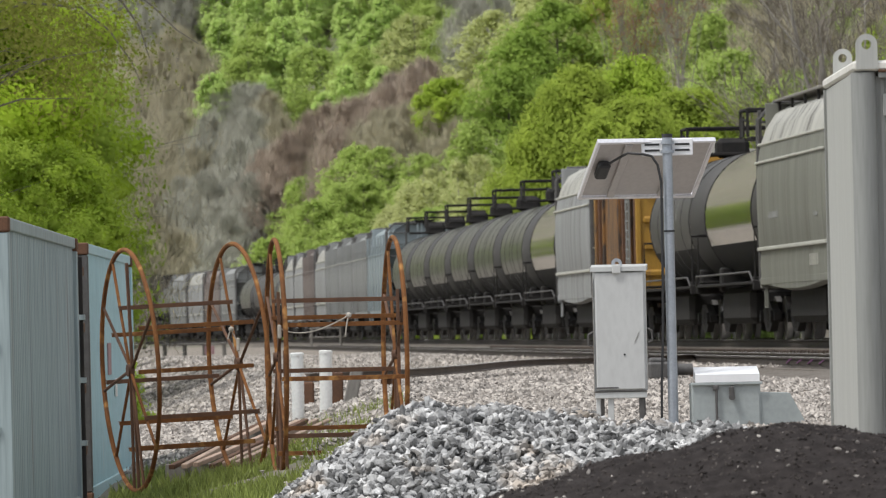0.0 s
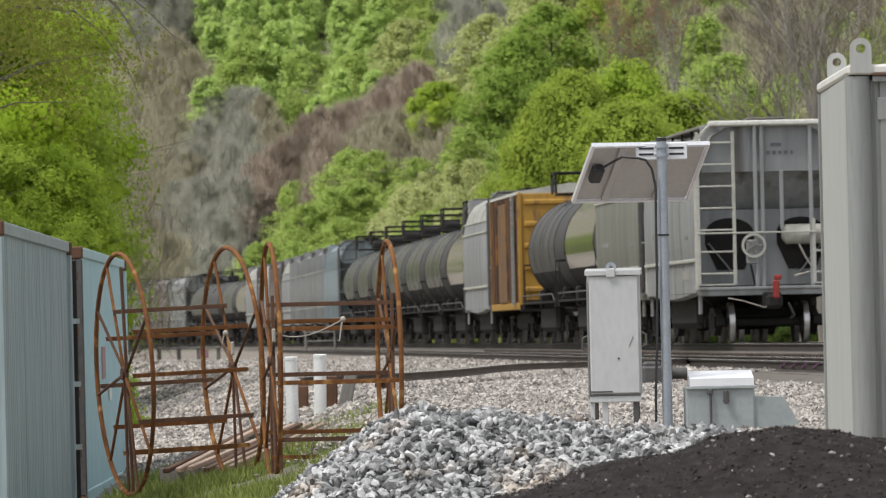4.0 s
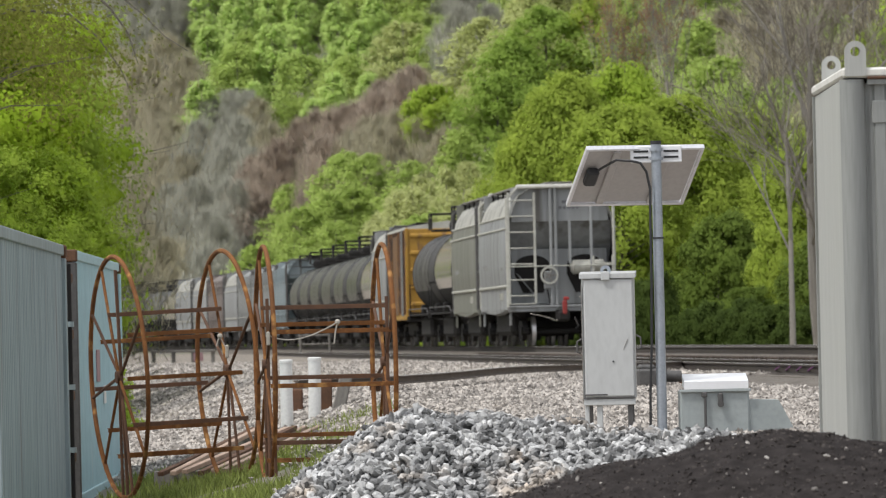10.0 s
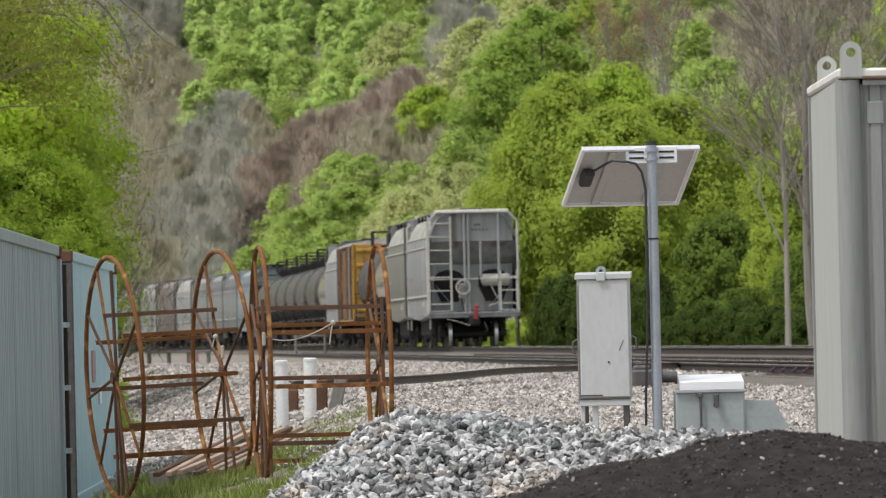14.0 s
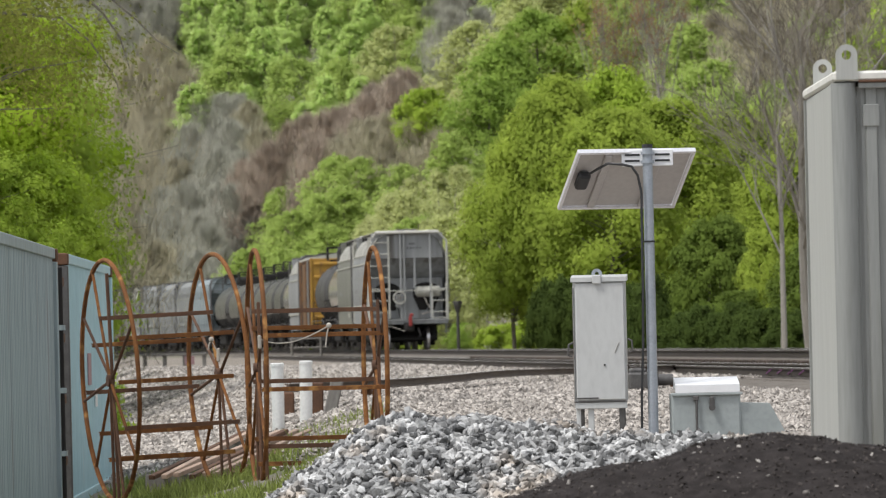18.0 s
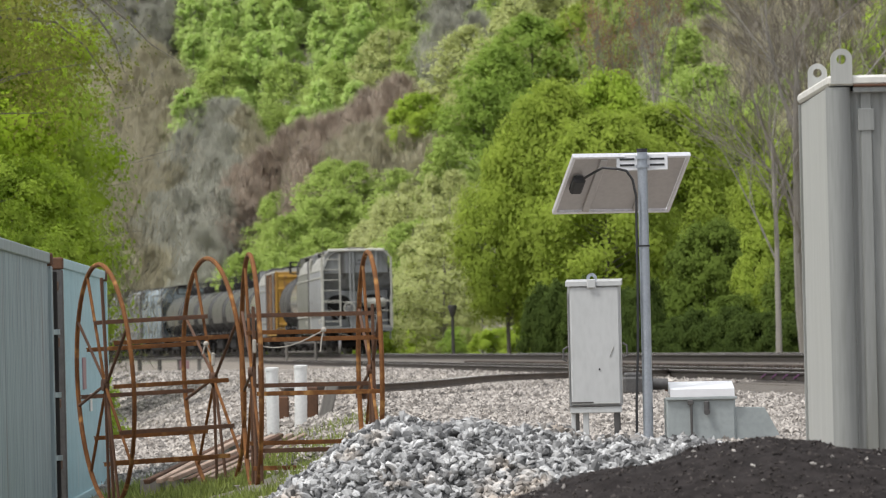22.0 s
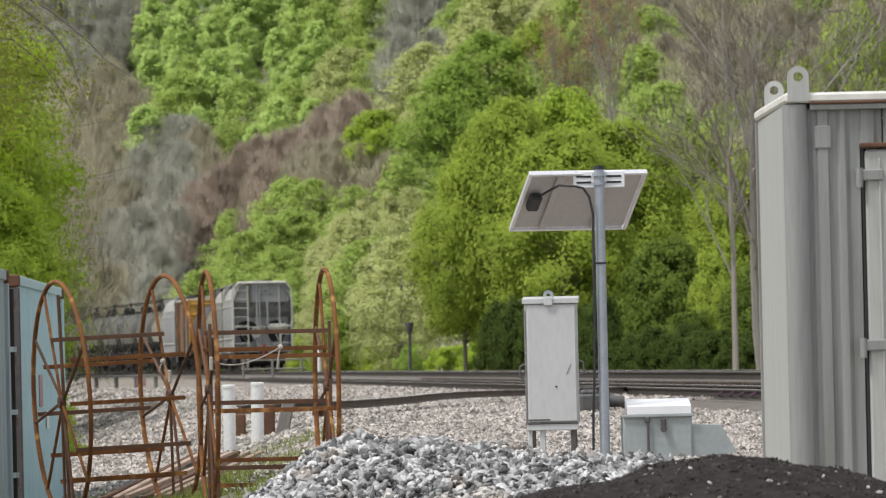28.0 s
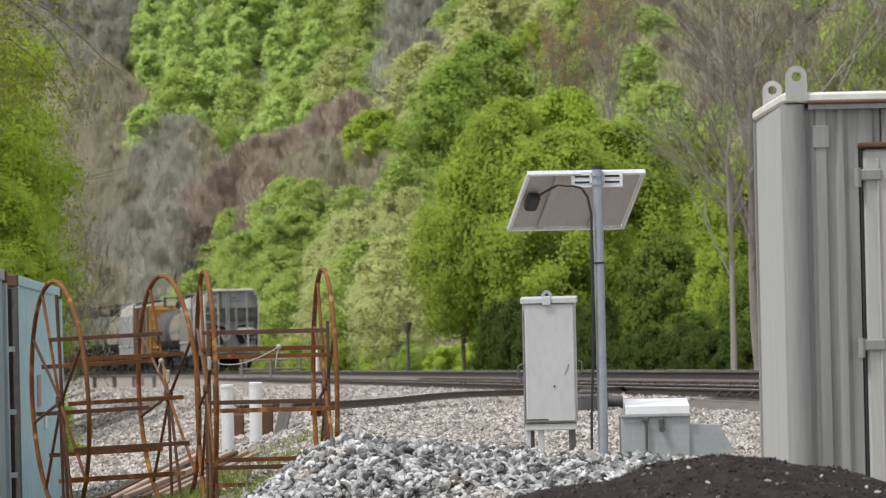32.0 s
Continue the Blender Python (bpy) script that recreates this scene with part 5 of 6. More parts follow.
def build_tank(label, mat, length=12.0, black_base=True):
    """A tank car: shell with domed ends and bands, top platform with rails, ladders, sills and bogies."""
    car = thing("tank_car", label, "tank car", group="cars of the freight train")
    half = length / 2 - 0.6
    L, R, zc = half - 0.25, 1.40, 2.48
    n = 40
    ring = lambda r, y: [Vector((r * math.cos(2 * math.pi * k / n), y, zc + r * math.sin(2 * math.pi * k / n))) for k in range(n)]
    prof = [(0.25, -L), (0.7, -L + 0.05), (1.08, -L + 0.2), (1.3, -L + 0.4), (R, -L + 0.62)]
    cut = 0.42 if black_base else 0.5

    def skin(a0, a1, m):
        arc_of = lambda r, y: [Vector((r * math.cos(a0 + (a1 - a0) * k / m), y, zc + r * math.sin(a0 + (a1 - a0) * k / m))) for k in range(m + 1)]
        return Shape().loft([arc_of(R, y) for y in (L - 0.62, L * 0.3, -L * 0.3, -L + 0.62)], closed=False)

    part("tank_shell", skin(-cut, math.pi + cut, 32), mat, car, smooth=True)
    # The lower arc of the shell is a separate black skin.
    part("tank_belly", skin(math.pi + cut, 2 * math.pi - cut, 16), M["underside"], car, "black lower part of the tank shell", smooth=True)
    for sg in (-1, 1):
        rs = [ring(r, sg * y) for r, y in prof]
        part("tank_head", Shape().loft(rs if sg > 0 else rs[::-1]), M["tank_black"], car, "domed dark tank end", smooth=True)
    for y in ((-L + 0.75, L - 0.75) if mat == M["tank_silver"] else (-L + 0.75, -L * 0.5, -0.5, 0.5, L * 0.5, L - 0.75)):
        part("band", Shape().disc((0, y, zc), (0, 1, 0), R + 0.012, 0.09 if abs(y) > L - 1 else 0.05, n, hole=R - 0.02), M["underside"] if abs(y) > L - 1 else mat, car)
    u = M["underside"]
    part("centre_sill", Shape().box((0, 0, 0.92), (0.4, 2 * half, 0.34), bevel=0.02), u, car)
    for sg in (-1, 1):
        e = sg * half
        part("saddle", Shape().box((0, sg * (L - 1.2), 1.22), (2.3, 0.5, 0.5), bevel=0.04), u, car)
        part("end_sill", Shape().box((0, e, 1.05), (3.0, 0.16, 0.2), bevel=0.02), u, car)
        part("end_platform", Shape().box((0, e - sg * 0.45, 1.18), (2.9, 0.65, 0.05), bevel=0.01), u, car)
        part("end_rail", Shape().tube([(-1.45, e, 1.15), (-1.45, e, 2.15), (1.45, e, 2.15), (1.45, e, 1.15)], 0.025, 6), u, car)
        part("side_handrail", Shape().tube([(sg * 1.5, -half, 1.12), (sg * 1.53, -half + 0.3, 1.3), (sg * 1.53, half - 0.3, 1.3), (sg * 1.5, half, 1.12)], 0.018, 6), M["dark_fitting"], car)
        part("running_board", Shape().box((sg * 1.3, 0, 1.1), (0.4, 2 * half, 0.05), bevel=0.008), u, car)
    p = part("platform", Shape().box((0, 0, 3.96), (1.9, 1.3, 0.06), bevel=0.01).box((0, 0, 4.1), (0.7, 0.7, 0.42), bevel=0.1), u, car, "black top platform with valve housing")
    for sx in (-1, 1):
        part("guard_rail", Shape().tube([(sx * 1.02, -0.65, 3.98), (sx * 1.02, -0.65, 4.52), (sx * 1.02, 0.65, 4.52), (sx * 1.02, 0.65, 3.98)], 0.032, 6), u, p)
        part("guard_rail", Shape().tube([(sx * 1.02, -0.65, 4.32), (sx * 1.02, 0.65, 4.32)], 0.026, 6), u, p)
        part("guard_rail", Shape().tube([(-1.02, sx * 0.65, 4.52), (1.02, sx * 0.65, 4.52)], 0.03, 6), u, p)
        part("screen", Shape().box((sx * 1.02, 0.4, 4.2), (0.03, 0.7, 0.4), bevel=0.005), u, p)
    add_side_ladder(car, 1.47, -0.3, 0.2, 1.1, 4.0, u, 8)
    # The box is added as under-car shade; the tube is a brake cylinder.
    part("brake_gear", Shape().box((0, 0, 0.68), (2.5, 2 * (half - 2.8), 0.72), bevel=0.12).tube([(-0.9, -1.6, 0.72), (-0.9, 0.2, 0.72)], 0.2, 12), u, car, "brake cylinder and dark box added for shade under the tank")
    part("bottom_outlet", Shape().tube([(0, 0, 1.15), (0, 0, 0.55)], [0.3, 0.14], 12), u, car)
    add_trucks(car, half - 1.6)
    add_couplers(car, half)
    return car


def build_boxcar(label, length=12.2):
    car = thing("box_car", label, "box car", group="cars of the freight train")
    half = length / 2 - 0.6
    y_mat, r_mat, u = M["car_yellow"], M["car_rustyellow"], M["underside"]
    part("body_shell", Shape().box((0, 0, 2.6), (2.9, 2 * half - 0.1, 3.1), bevel=0.03), r_mat, car)
    part("roof", Shape().loft([[Vector((x, y, z)) for x, z in ((-1.52, 4.12), (-1.5, 4.2), (0, 4.42), (1.5, 4.2), (1.52, 4.12))] for y in (-half, half)]), M["hopper_rib"], car, "pale dusty roof")
    for sx in (-1, 1):
        for k in range(11):
            yy = -half + 0.3 + k * (2 * half - 0.6) / 10
            part("side_post", Shape().box((sx * 1.49, yy, 2.62), (0.09, 0.16, 2.95), bevel=0.02), r_mat if k % 3 else M["rust_dark"], car)
        part("door", Shape().box((sx * 1.51, 0.3, 2.55), (0.08, 2.6, 2.8), bevel=0.02), r_mat, car)
        part("side_sill", Shape().box((sx * 1.45, 0, 1.05), (0.14, 2 * half, 0.2), bevel=0.02), y_mat, car)
        add_side_ladder(car, sx * 1.56, -half + 1.2, -half + 1.9, 1.1, 4.1, M["dull_white"], 14)
    for sg in (-1, 1):
        part("end_wall", Shape().box((0, sg * (half - 0.02), 2.62), (2.94, 0.08, 3.05), bevel=0.02), y_mat, car, "bright faded yellow end wall")
        for z in (1.5, 2.1, 2.7, 3.3, 3.9):
            part("end_rib", Shape().box((0, sg * (half + 0.03), z), (2.7, 0.1, 0.16), bevel=0.04), y_mat, car)
        for x in (-1.46, 1.46):
            part("corner_post", Shape().box((x, sg * half, 2.62), (0.12, 0.14, 3.1), bevel=0.02), y_mat, car)
        part("end_sill", Shape().box((0, sg * half, 1.0), (3.0, 0.12, 0.22), bevel=0.02), u, car)
    part("centre_sill", Shape().box((0, 0, 0.88), (0.4, 2 * half, 0.36), bevel=0.02), u, car)
    # Black filler block added to imitate shade between the bogies.
    part("brake_gear", Shape().box((0, 0, 0.64), (2.0, 2 * (half - 2.9), 0.5), bevel=0.08), u, car, "dark box added for the shade under the car")
    add_trucks(car, half - 1.7)
    add_couplers(car, half)
    return car


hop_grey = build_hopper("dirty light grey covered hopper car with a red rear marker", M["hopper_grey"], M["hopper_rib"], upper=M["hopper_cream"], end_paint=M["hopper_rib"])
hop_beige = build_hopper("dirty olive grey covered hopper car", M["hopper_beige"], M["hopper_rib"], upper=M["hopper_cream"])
tank_shiny = build_tank("glossy pale tank car with a grimy black underside", M["tank_silver"])
tank_dark = build_tank("dull black tank car with scuffed grey patches", M["tank_black"])
box_yellow = build_boxcar("faded yellow box car streaked with rust")
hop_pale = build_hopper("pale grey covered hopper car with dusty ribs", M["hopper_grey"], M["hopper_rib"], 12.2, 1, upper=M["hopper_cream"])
tank_grey = build_tank("dusty olive grey tank car", M["tank_grey"], 11.7)
tank_pale = build_tank("dusty pale tank car", M["tank_silver"], 11.7)
hop_blue = build_hopper("pale blue grey covered hopper car", M["hopper_blue"], M["hopper_blue"], 14.5, 1, posts=True)
hop_white = build_hopper("chalky pale covered hopper car with side posts", M["dull_white"], M["hopper_rib"], 12.6, 1, posts=True)
hop_brown = build_hopper("brown grey covered hopper car with side posts", M["hopper_brown"], M["hopper_brown"], 13.0, 1, posts=True)


def add_end_marker():
    e = -(12.5 / 2 - 0.62)
    mk = part("end_marker", Shape().box((0.02, e - 0.62, 1.08), (0.13, 0.12, 0.38), bevel=0.03), M["red"], hop_grey, "red end-of-train marker box")
    part("marker_arm", Shape().box((0.06, e - 0.62, 1.32), (0.16, 0.08, 0.1), bevel=0.02), M["red"], mk)
    part("air_hose", Shape().tube([(-0.9, e - 0.1, 0.92), (-0.6, e - 0.2, 0.86), (-0.2, e - 0.35, 0.72), (0.02, e - 0.5, 0.8)], 0.009, 6), M["rope"], hop_grey, "pale air hose")
    for k, (x, w, z) in enumerate(((0.18, 0.22, 4.02), (0.02, 0.08, 3.86), (0.14, 0.08, 3.86), (0.26, 0.08, 3.86), (0.38, 0.08, 3.86), (0.5, 0.06, 3.86))):
        part("stencil_bar", Shape().box((x, -(12.5 / 2 - 0.76) + 0.13, z), (w, 0.008, 0.075)), M["lettering"], hop_grey, "dark stencilled mark")


add_end_marker()

TRAIN = []


def marshal():
    """The order of the cars from the rear forward, with their lengths over couplers."""
    order = [(hop_grey, 12.5), (hop_beige, 12.5), (tank_shiny, 12.1), (tank_dark, 12.1), (box_yellow, 12.2), (hop_pale, 12.0), (tank_pale, 11.7), (tank_grey, 11.7)]
    far = [(tank_grey, 11.7)] * 5 + [(hop_blue, 14.5), (hop_white, 12.6), (hop_white, 12.6), (hop_white, 12.6), (hop_pale, 12.4), (hop_brown, 13.0), (hop_pale, 12.4), (hop_pale, 12.4), (tank_pale, 11.7), (tank_grey, 11.7), (tank_dark, 12.0), (tank_grey, 11.7), (hop_white, 12.6), (hop_brown, 13.0), (hop_pale, 12.4), (hop_white, 12.6), (tank_grey, 11.7), (hop_brown, 13.0)]
    used = set()
    s = 0.0
    for car, ln in order + far:
        if car in used:
            car = copy_thing(car, pose(0, 0, 0))
        else:
            used.add(car)
        TRAIN.append((car, s + ln / 2))
        s += ln


marshal()

SPEED, REAR_AT_13 = 8.58, 213.9


def travelled(t):
    """Metres run since 13 s: a steady pace, easing off a little towards the end."""
    return SPEED * (t - 13) - (0.016 * (t - 13) ** 2 if t > 13 else 0.0)


def car_pose(ahead, t):
    s = arc(REAR_AT_13) + travelled(t) + ahead
    y = along(s)
    d = track_dir(y)
    return Matrix.Translation((track_x(y), y, RAIL_Z)) @ Matrix.Rotation(math.atan2(-d.x, d.y), 4, "Z")


def motions():
    times = [0.0, 0.1] + [float(k) for k in range(1, 32)] + [31.9, 32.0]
    for car, ahead in TRAIN:
        walk(car, [(t, car_pose(ahead, t)) for t in times])
    for car, _ in TRAIN[:2]:
        for ws in car.children:
            if ws.name.startswith("wheelset"):
                p = ws.location.copy()
                walk(ws, [(k / 15, Matrix.Translation(p) @ Matrix.Rotation(-travelled(k / 15) / 0.42, 4, "X")) for k in range(481)])


# ---- trees ----
BALL = np.array(ICO) / 1.902
BALL_F = np.array(ICO_F)


def clump_masses(rng, centres, radii, heart):
    """The dense inside of each clump of leaves: a ragged lump."""
    k = len(centres)
    v = BALL[None] * (0.62 + 0.5 * rng.random((k, len(BALL), 1))) * np.array([1, 1, 0.74]) * radii[:, None, None] + centres[:, None, :]
    out = (centres - heart) / (np.linalg.norm(centres - heart, axis=1)[:, None] + 1e-6)
    n = BALL[None] * 0.4 + 0.8 * out[:, None, :] + np.array([0, 0, 0.4])
    n = n / np.linalg.norm(n, axis=2)[:, :, None]
    f = (BALL_F[None] + len(BALL) * np.arange(k)[:, None, None]).reshape(-1, 3)
    return v.reshape(-1, 3), f, n.reshape(-1, 3)


def leaf_cloud(rng, centres, radii, per, size, heart, loose=1.0, twigs=False):
    """Leaves as small tilted wedges round each clump, or upswept slivers for bare twigs; loose: how far they stray from it."""
    c = np.repeat(centres, per, 0)
    r = np.repeat(radii, per)
    d = rng.normal(size=(len(c), 3))
    d[:, 2] += 0.25
    d /= np.linalg.norm(d, axis=1)[:, None]
    p = c + d * (r * (0.5 + 0.75 * loose * rng.random(len(c))))[:, None] * np.array([1, 1, 0.85])
    out = p - heart
    out /= np.linalg.norm(out, axis=1)[:, None] + 1e-6
    nrm = 0.7 * d + 0.6 * out + rng.normal(size=d.shape) * 0.35
    nrm[:, 2] += 0.3
    nrm /= np.linalg.norm(nrm, axis=1)[:, None]
    s = (size * (0.55 + 0.9 * rng.random(len(c))))[:, None]
    if twigs:
        a = rng.normal(size=d.shape) * 0.4 + out * 0.3 + np.array([0, 0, 1.0])
        a /= np.linalg.norm(a, axis=1)[:, None]
        b = np.cross(nrm, a) * s * 0.3
        v = np.stack([p - a * s * 5 - b, p - a * s * 5 + b, p + a * s * 5], 1).reshape(-1, 3)
    else:
        a = np.cross(nrm, rng.normal(size=d.shape))
        a /= np.linalg.norm(a, axis=1)[:, None]
        b = np.cross(nrm, a)
        fold = nrm * s * 0.25
        v = np.stack([p - a * s, p - b * s * 0.7 + a * s * 0.7 + fold, p + b * s * 0.7 + a * s * 0.7 - fold], 1).reshape(-1, 3)
    soft = 0.2 * nrm + 0.35 * d + 0.8 * out + np.array([0, 0, 0.4])
    soft /= np.linalg.norm(soft, axis=1)[:, None]
    return v, np.arange(len(c) * 3).reshape(-1, 3), np.repeat(soft, 3, 0)


def crown_mesh(v, f, n, mat):
    me = bpy.data.meshes.new("crown")
    me.from_pydata(v.tolist(), [], f.tolist())
    if n is not None:
        # leaves share the rounding of their clump, so that a crown shades softly
        me.shade_smooth()
        me.normals_split_custom_set_from_vertices(n.tolist())
    me.materials.append(M[mat])
    return me


def tree_meshes(seed, h, spread, leaf, bark, leaves, leaf_size, low=0.12, lumps=70, shape="round", core=1.0, lump=0.2, loose=1.0, stems=1, twigs=False):
    """One leafy tree's trunk and crown, h metres high and twice spread wide; shape: round, cone or bush."""
    rng = np.random.default_rng(seed)
    s = Shape()
    spines = []
    for q in range(stems):
        lean = rng.normal(size=2) * (0.03 if stems == 1 else 0.12) * h
        base = Vector((rng.normal() * 0.25 * (stems > 1), rng.normal() * 0.25 * (stems > 1), -0.3))
        r0 = h * 0.014 / math.sqrt(stems)
        spine = [base + Vector((lean[0] * f * f + 0.012 * h * math.sin(5 * f + q), lean[1] * f * f, f * h * 0.9)) for f in np.linspace(0, 1, 7)]
        s.tube(spine, [r0 * (1.12 - f) for f in np.linspace(0, 1, 7)], 6)
        spines.append((spine, r0))
    cen, rad = [], []
    side = rng.uniform(0, 6.3)
    for k in range(lumps):
        spine, r0 = spines[k % stems]
        g = (k + rng.random()) / lumps
        f = low + (0.96 - low) * g
        i = min(5, int(f * 6))
        a = spine[i].lerp(spine[i + 1], f * 6 - i)
        if shape == "cone":
            prof = (1.03 - g) ** 0.62 * min(1, 0.5 + g * 3)
        elif shape == "bush":
            prof = math.sqrt(max(0.0, 1.02 - g * g))
        else:
            prof = math.sin(math.pi * (0.12 + 0.86 * g) ** 0.85) ** 0.65
        w = rng.uniform(0, 2 * math.pi)
        reach = spread * prof * (0.25 + 0.72 * rng.random() ** 0.55) * (1 + 0.16 * math.sin(2 * w + side + 3 * g))
        tip = a + Vector((math.cos(w) * reach, math.sin(w) * reach, reach * rng.uniform(-0.05, 0.35)))
        if k % 2 == 0:
            rr = max(0.012, r0 * 0.3 * (1.1 - f))
            s.tube([a - Vector((0, 0, 0.12 * reach)), a.lerp(tip, 0.5), tip], [rr, rr * 0.6, rr * 0.2], 4)
        cen.append(tip)
        rad.append(spread * lump * rng.uniform(0.65, 1.25) * (0.55 + 0.45 * prof))
    cen, rad = np.array([tuple(c) for c in cen]), np.array(rad)
    heart = cen.mean(0) - np.array([0, 0, 0.1 * h])
    v, f, n = leaf_cloud(rng, cen, rad, max(3, leaves // lumps), leaf_size, heart, loose, twigs)
    if core:
        v2, f2, n2 = clump_masses(rng, cen, rad * core * 0.66, heart)
        v, f, n = np.concatenate([v, v2]), np.concatenate([f, f2 + len(v)]), np.concatenate([n, n2])
    return s.mesh("trunk", M[bark], True), crown_mesh(v, f, n, leaf)


def bare_meshes(seed, h, bark, twig, stems=2, depth=4, spread=0.5, fine=0.004, clear=0.2, kids=5, buds=None):
    """A leafless tree: stems that fork into ever finer upswept branches; the twigs are its crown."""
    rng = np.random.default_rng(seed)
    wood, fan = Shape(), Shape()
    tips = []

    def grow(p, d, length, r, level):
        pts, q = [p], d.copy()
        steps = 5 if level == 0 else 3
        for _ in range(steps):
            sway = 0.09 if level else 0.025
            q = (q + Vector((rng.normal() * sway, rng.normal() * sway, 0.07 * (level > 0)))).normalized()
            pts.append(pts[-1] + q * (length / steps))
        end = 0.45 if level == 0 else 0.3
        rs = [max(fine, r * (1 - (1 - end) * i / steps)) for i in range(steps + 1)]
        (wood if level < 3 else fan).tube(pts, rs, 7 if level == 0 else (5 if level == 1 else 3), caps=level < 2)
        if level >= depth:
            tips.append(pts[-1])
            return
        n = kids + int(rng.integers(0, 2)) if level else kids + 3
        for k in range(n):
            f = (clear if level == 0 else 0.22) + (1 - (clear if level == 0 else 0.22)) * (k + rng.random()) / n
            i = min(steps - 1, int(f * steps))
            o = pts[i].lerp(pts[i + 1], f * steps - i)
            axis = (pts[i + 1] - pts[i]).normalized()
            out = axis.orthogonal().normalized()
            out.rotate(Matrix.Rotation(rng.uniform(0, 6.283), 3, axis))
            w = spread * rng.uniform(0.65, 1.35) * (1.1 - 0.35 * f)
            nd = (axis * math.cos(w) + out * math.sin(w) + Vector((0, 0, 0.16))).normalized()
            grow(o, nd, length * rng.uniform(0.48, 0.68) * (1.12 - 0.45 * f), r * (1 - 0.6 * f) * 0.52, level + 1)

    for q in range(stems):
        w = 6.283 * q / stems + rng.uniform(0, 1)
        grow(Vector((0.18 * math.cos(w) * (stems > 1), 0.18 * math.sin(w) * (stems > 1), -0.3)), Vector((0.14 * math.cos(w) * (stems > 1), 0.14 * math.sin(w) * (stems > 1), 1)).normalized(), h * 0.72, h * 0.0095, 0)
    if buds:
        c = np.array([tuple(t) for t in tips])
        v, f, n = leaf_cloud(rng, c, np.full(len(c), 0.22), buds[1], buds[2], c.mean(0), 1.5)
        return (wood.add(fan.v, fan.f)).mesh("trunk", M[bark], True), crown_mesh(v, f, n, buds[0])
    return wood.mesh("trunk", M[bark], True), fan.mesh("crown", M[twig], True)


def plant(meshes, x, y, label, scale=1.0, turn=0.0, sink=0.1, name="tree", category="tree", group="", wide=1.0, lift=None):
    t = thing(name, label, category, Matrix.Translation((x, y, (ground_z(x, y) if lift is None else lift) - sink)) @ Matrix.Rotation(turn, 4, "Z") @ Matrix.Diagonal((scale * wide, scale * wide, scale, 1)), group)
    part("trunk", meshes[0], None, t)
    part("crown", meshes[1], None, t)
    return t


def sight(h, v):
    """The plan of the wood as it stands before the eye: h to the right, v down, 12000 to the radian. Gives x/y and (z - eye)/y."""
    dx, dy = (h - 784) / 12000, (441 - v) / 12000
    return 0.00811 + dx + dy * 0.0227, 0.01652 - dx * 0.0227 + dy


def clear_of_track(az, y):
    while track_x(y) - az * y > -6.5 and y < 900:
        y += 4.0
    return y


def plant_at(meshes, tall, half, h, v, wide_by, y, label, turn, low=None, **more):
    """A tree whose top stands at (h, v) of that plan, y metres off, wide_by from its middle to its side; tall, half: its mesh's own size."""
    az, el = sight(h, v)
    y = clear_of_track(az, y)
    x = az * y
    g = ground_z(x, y) if low is None else low
    sc = max(0.15, (EYE_Z + el * y - g + 0.1) / tall)
    return plant(meshes, x, y, label, sc, turn, wide=wide_by / 12000 * y / half / sc, lift=g, **more)


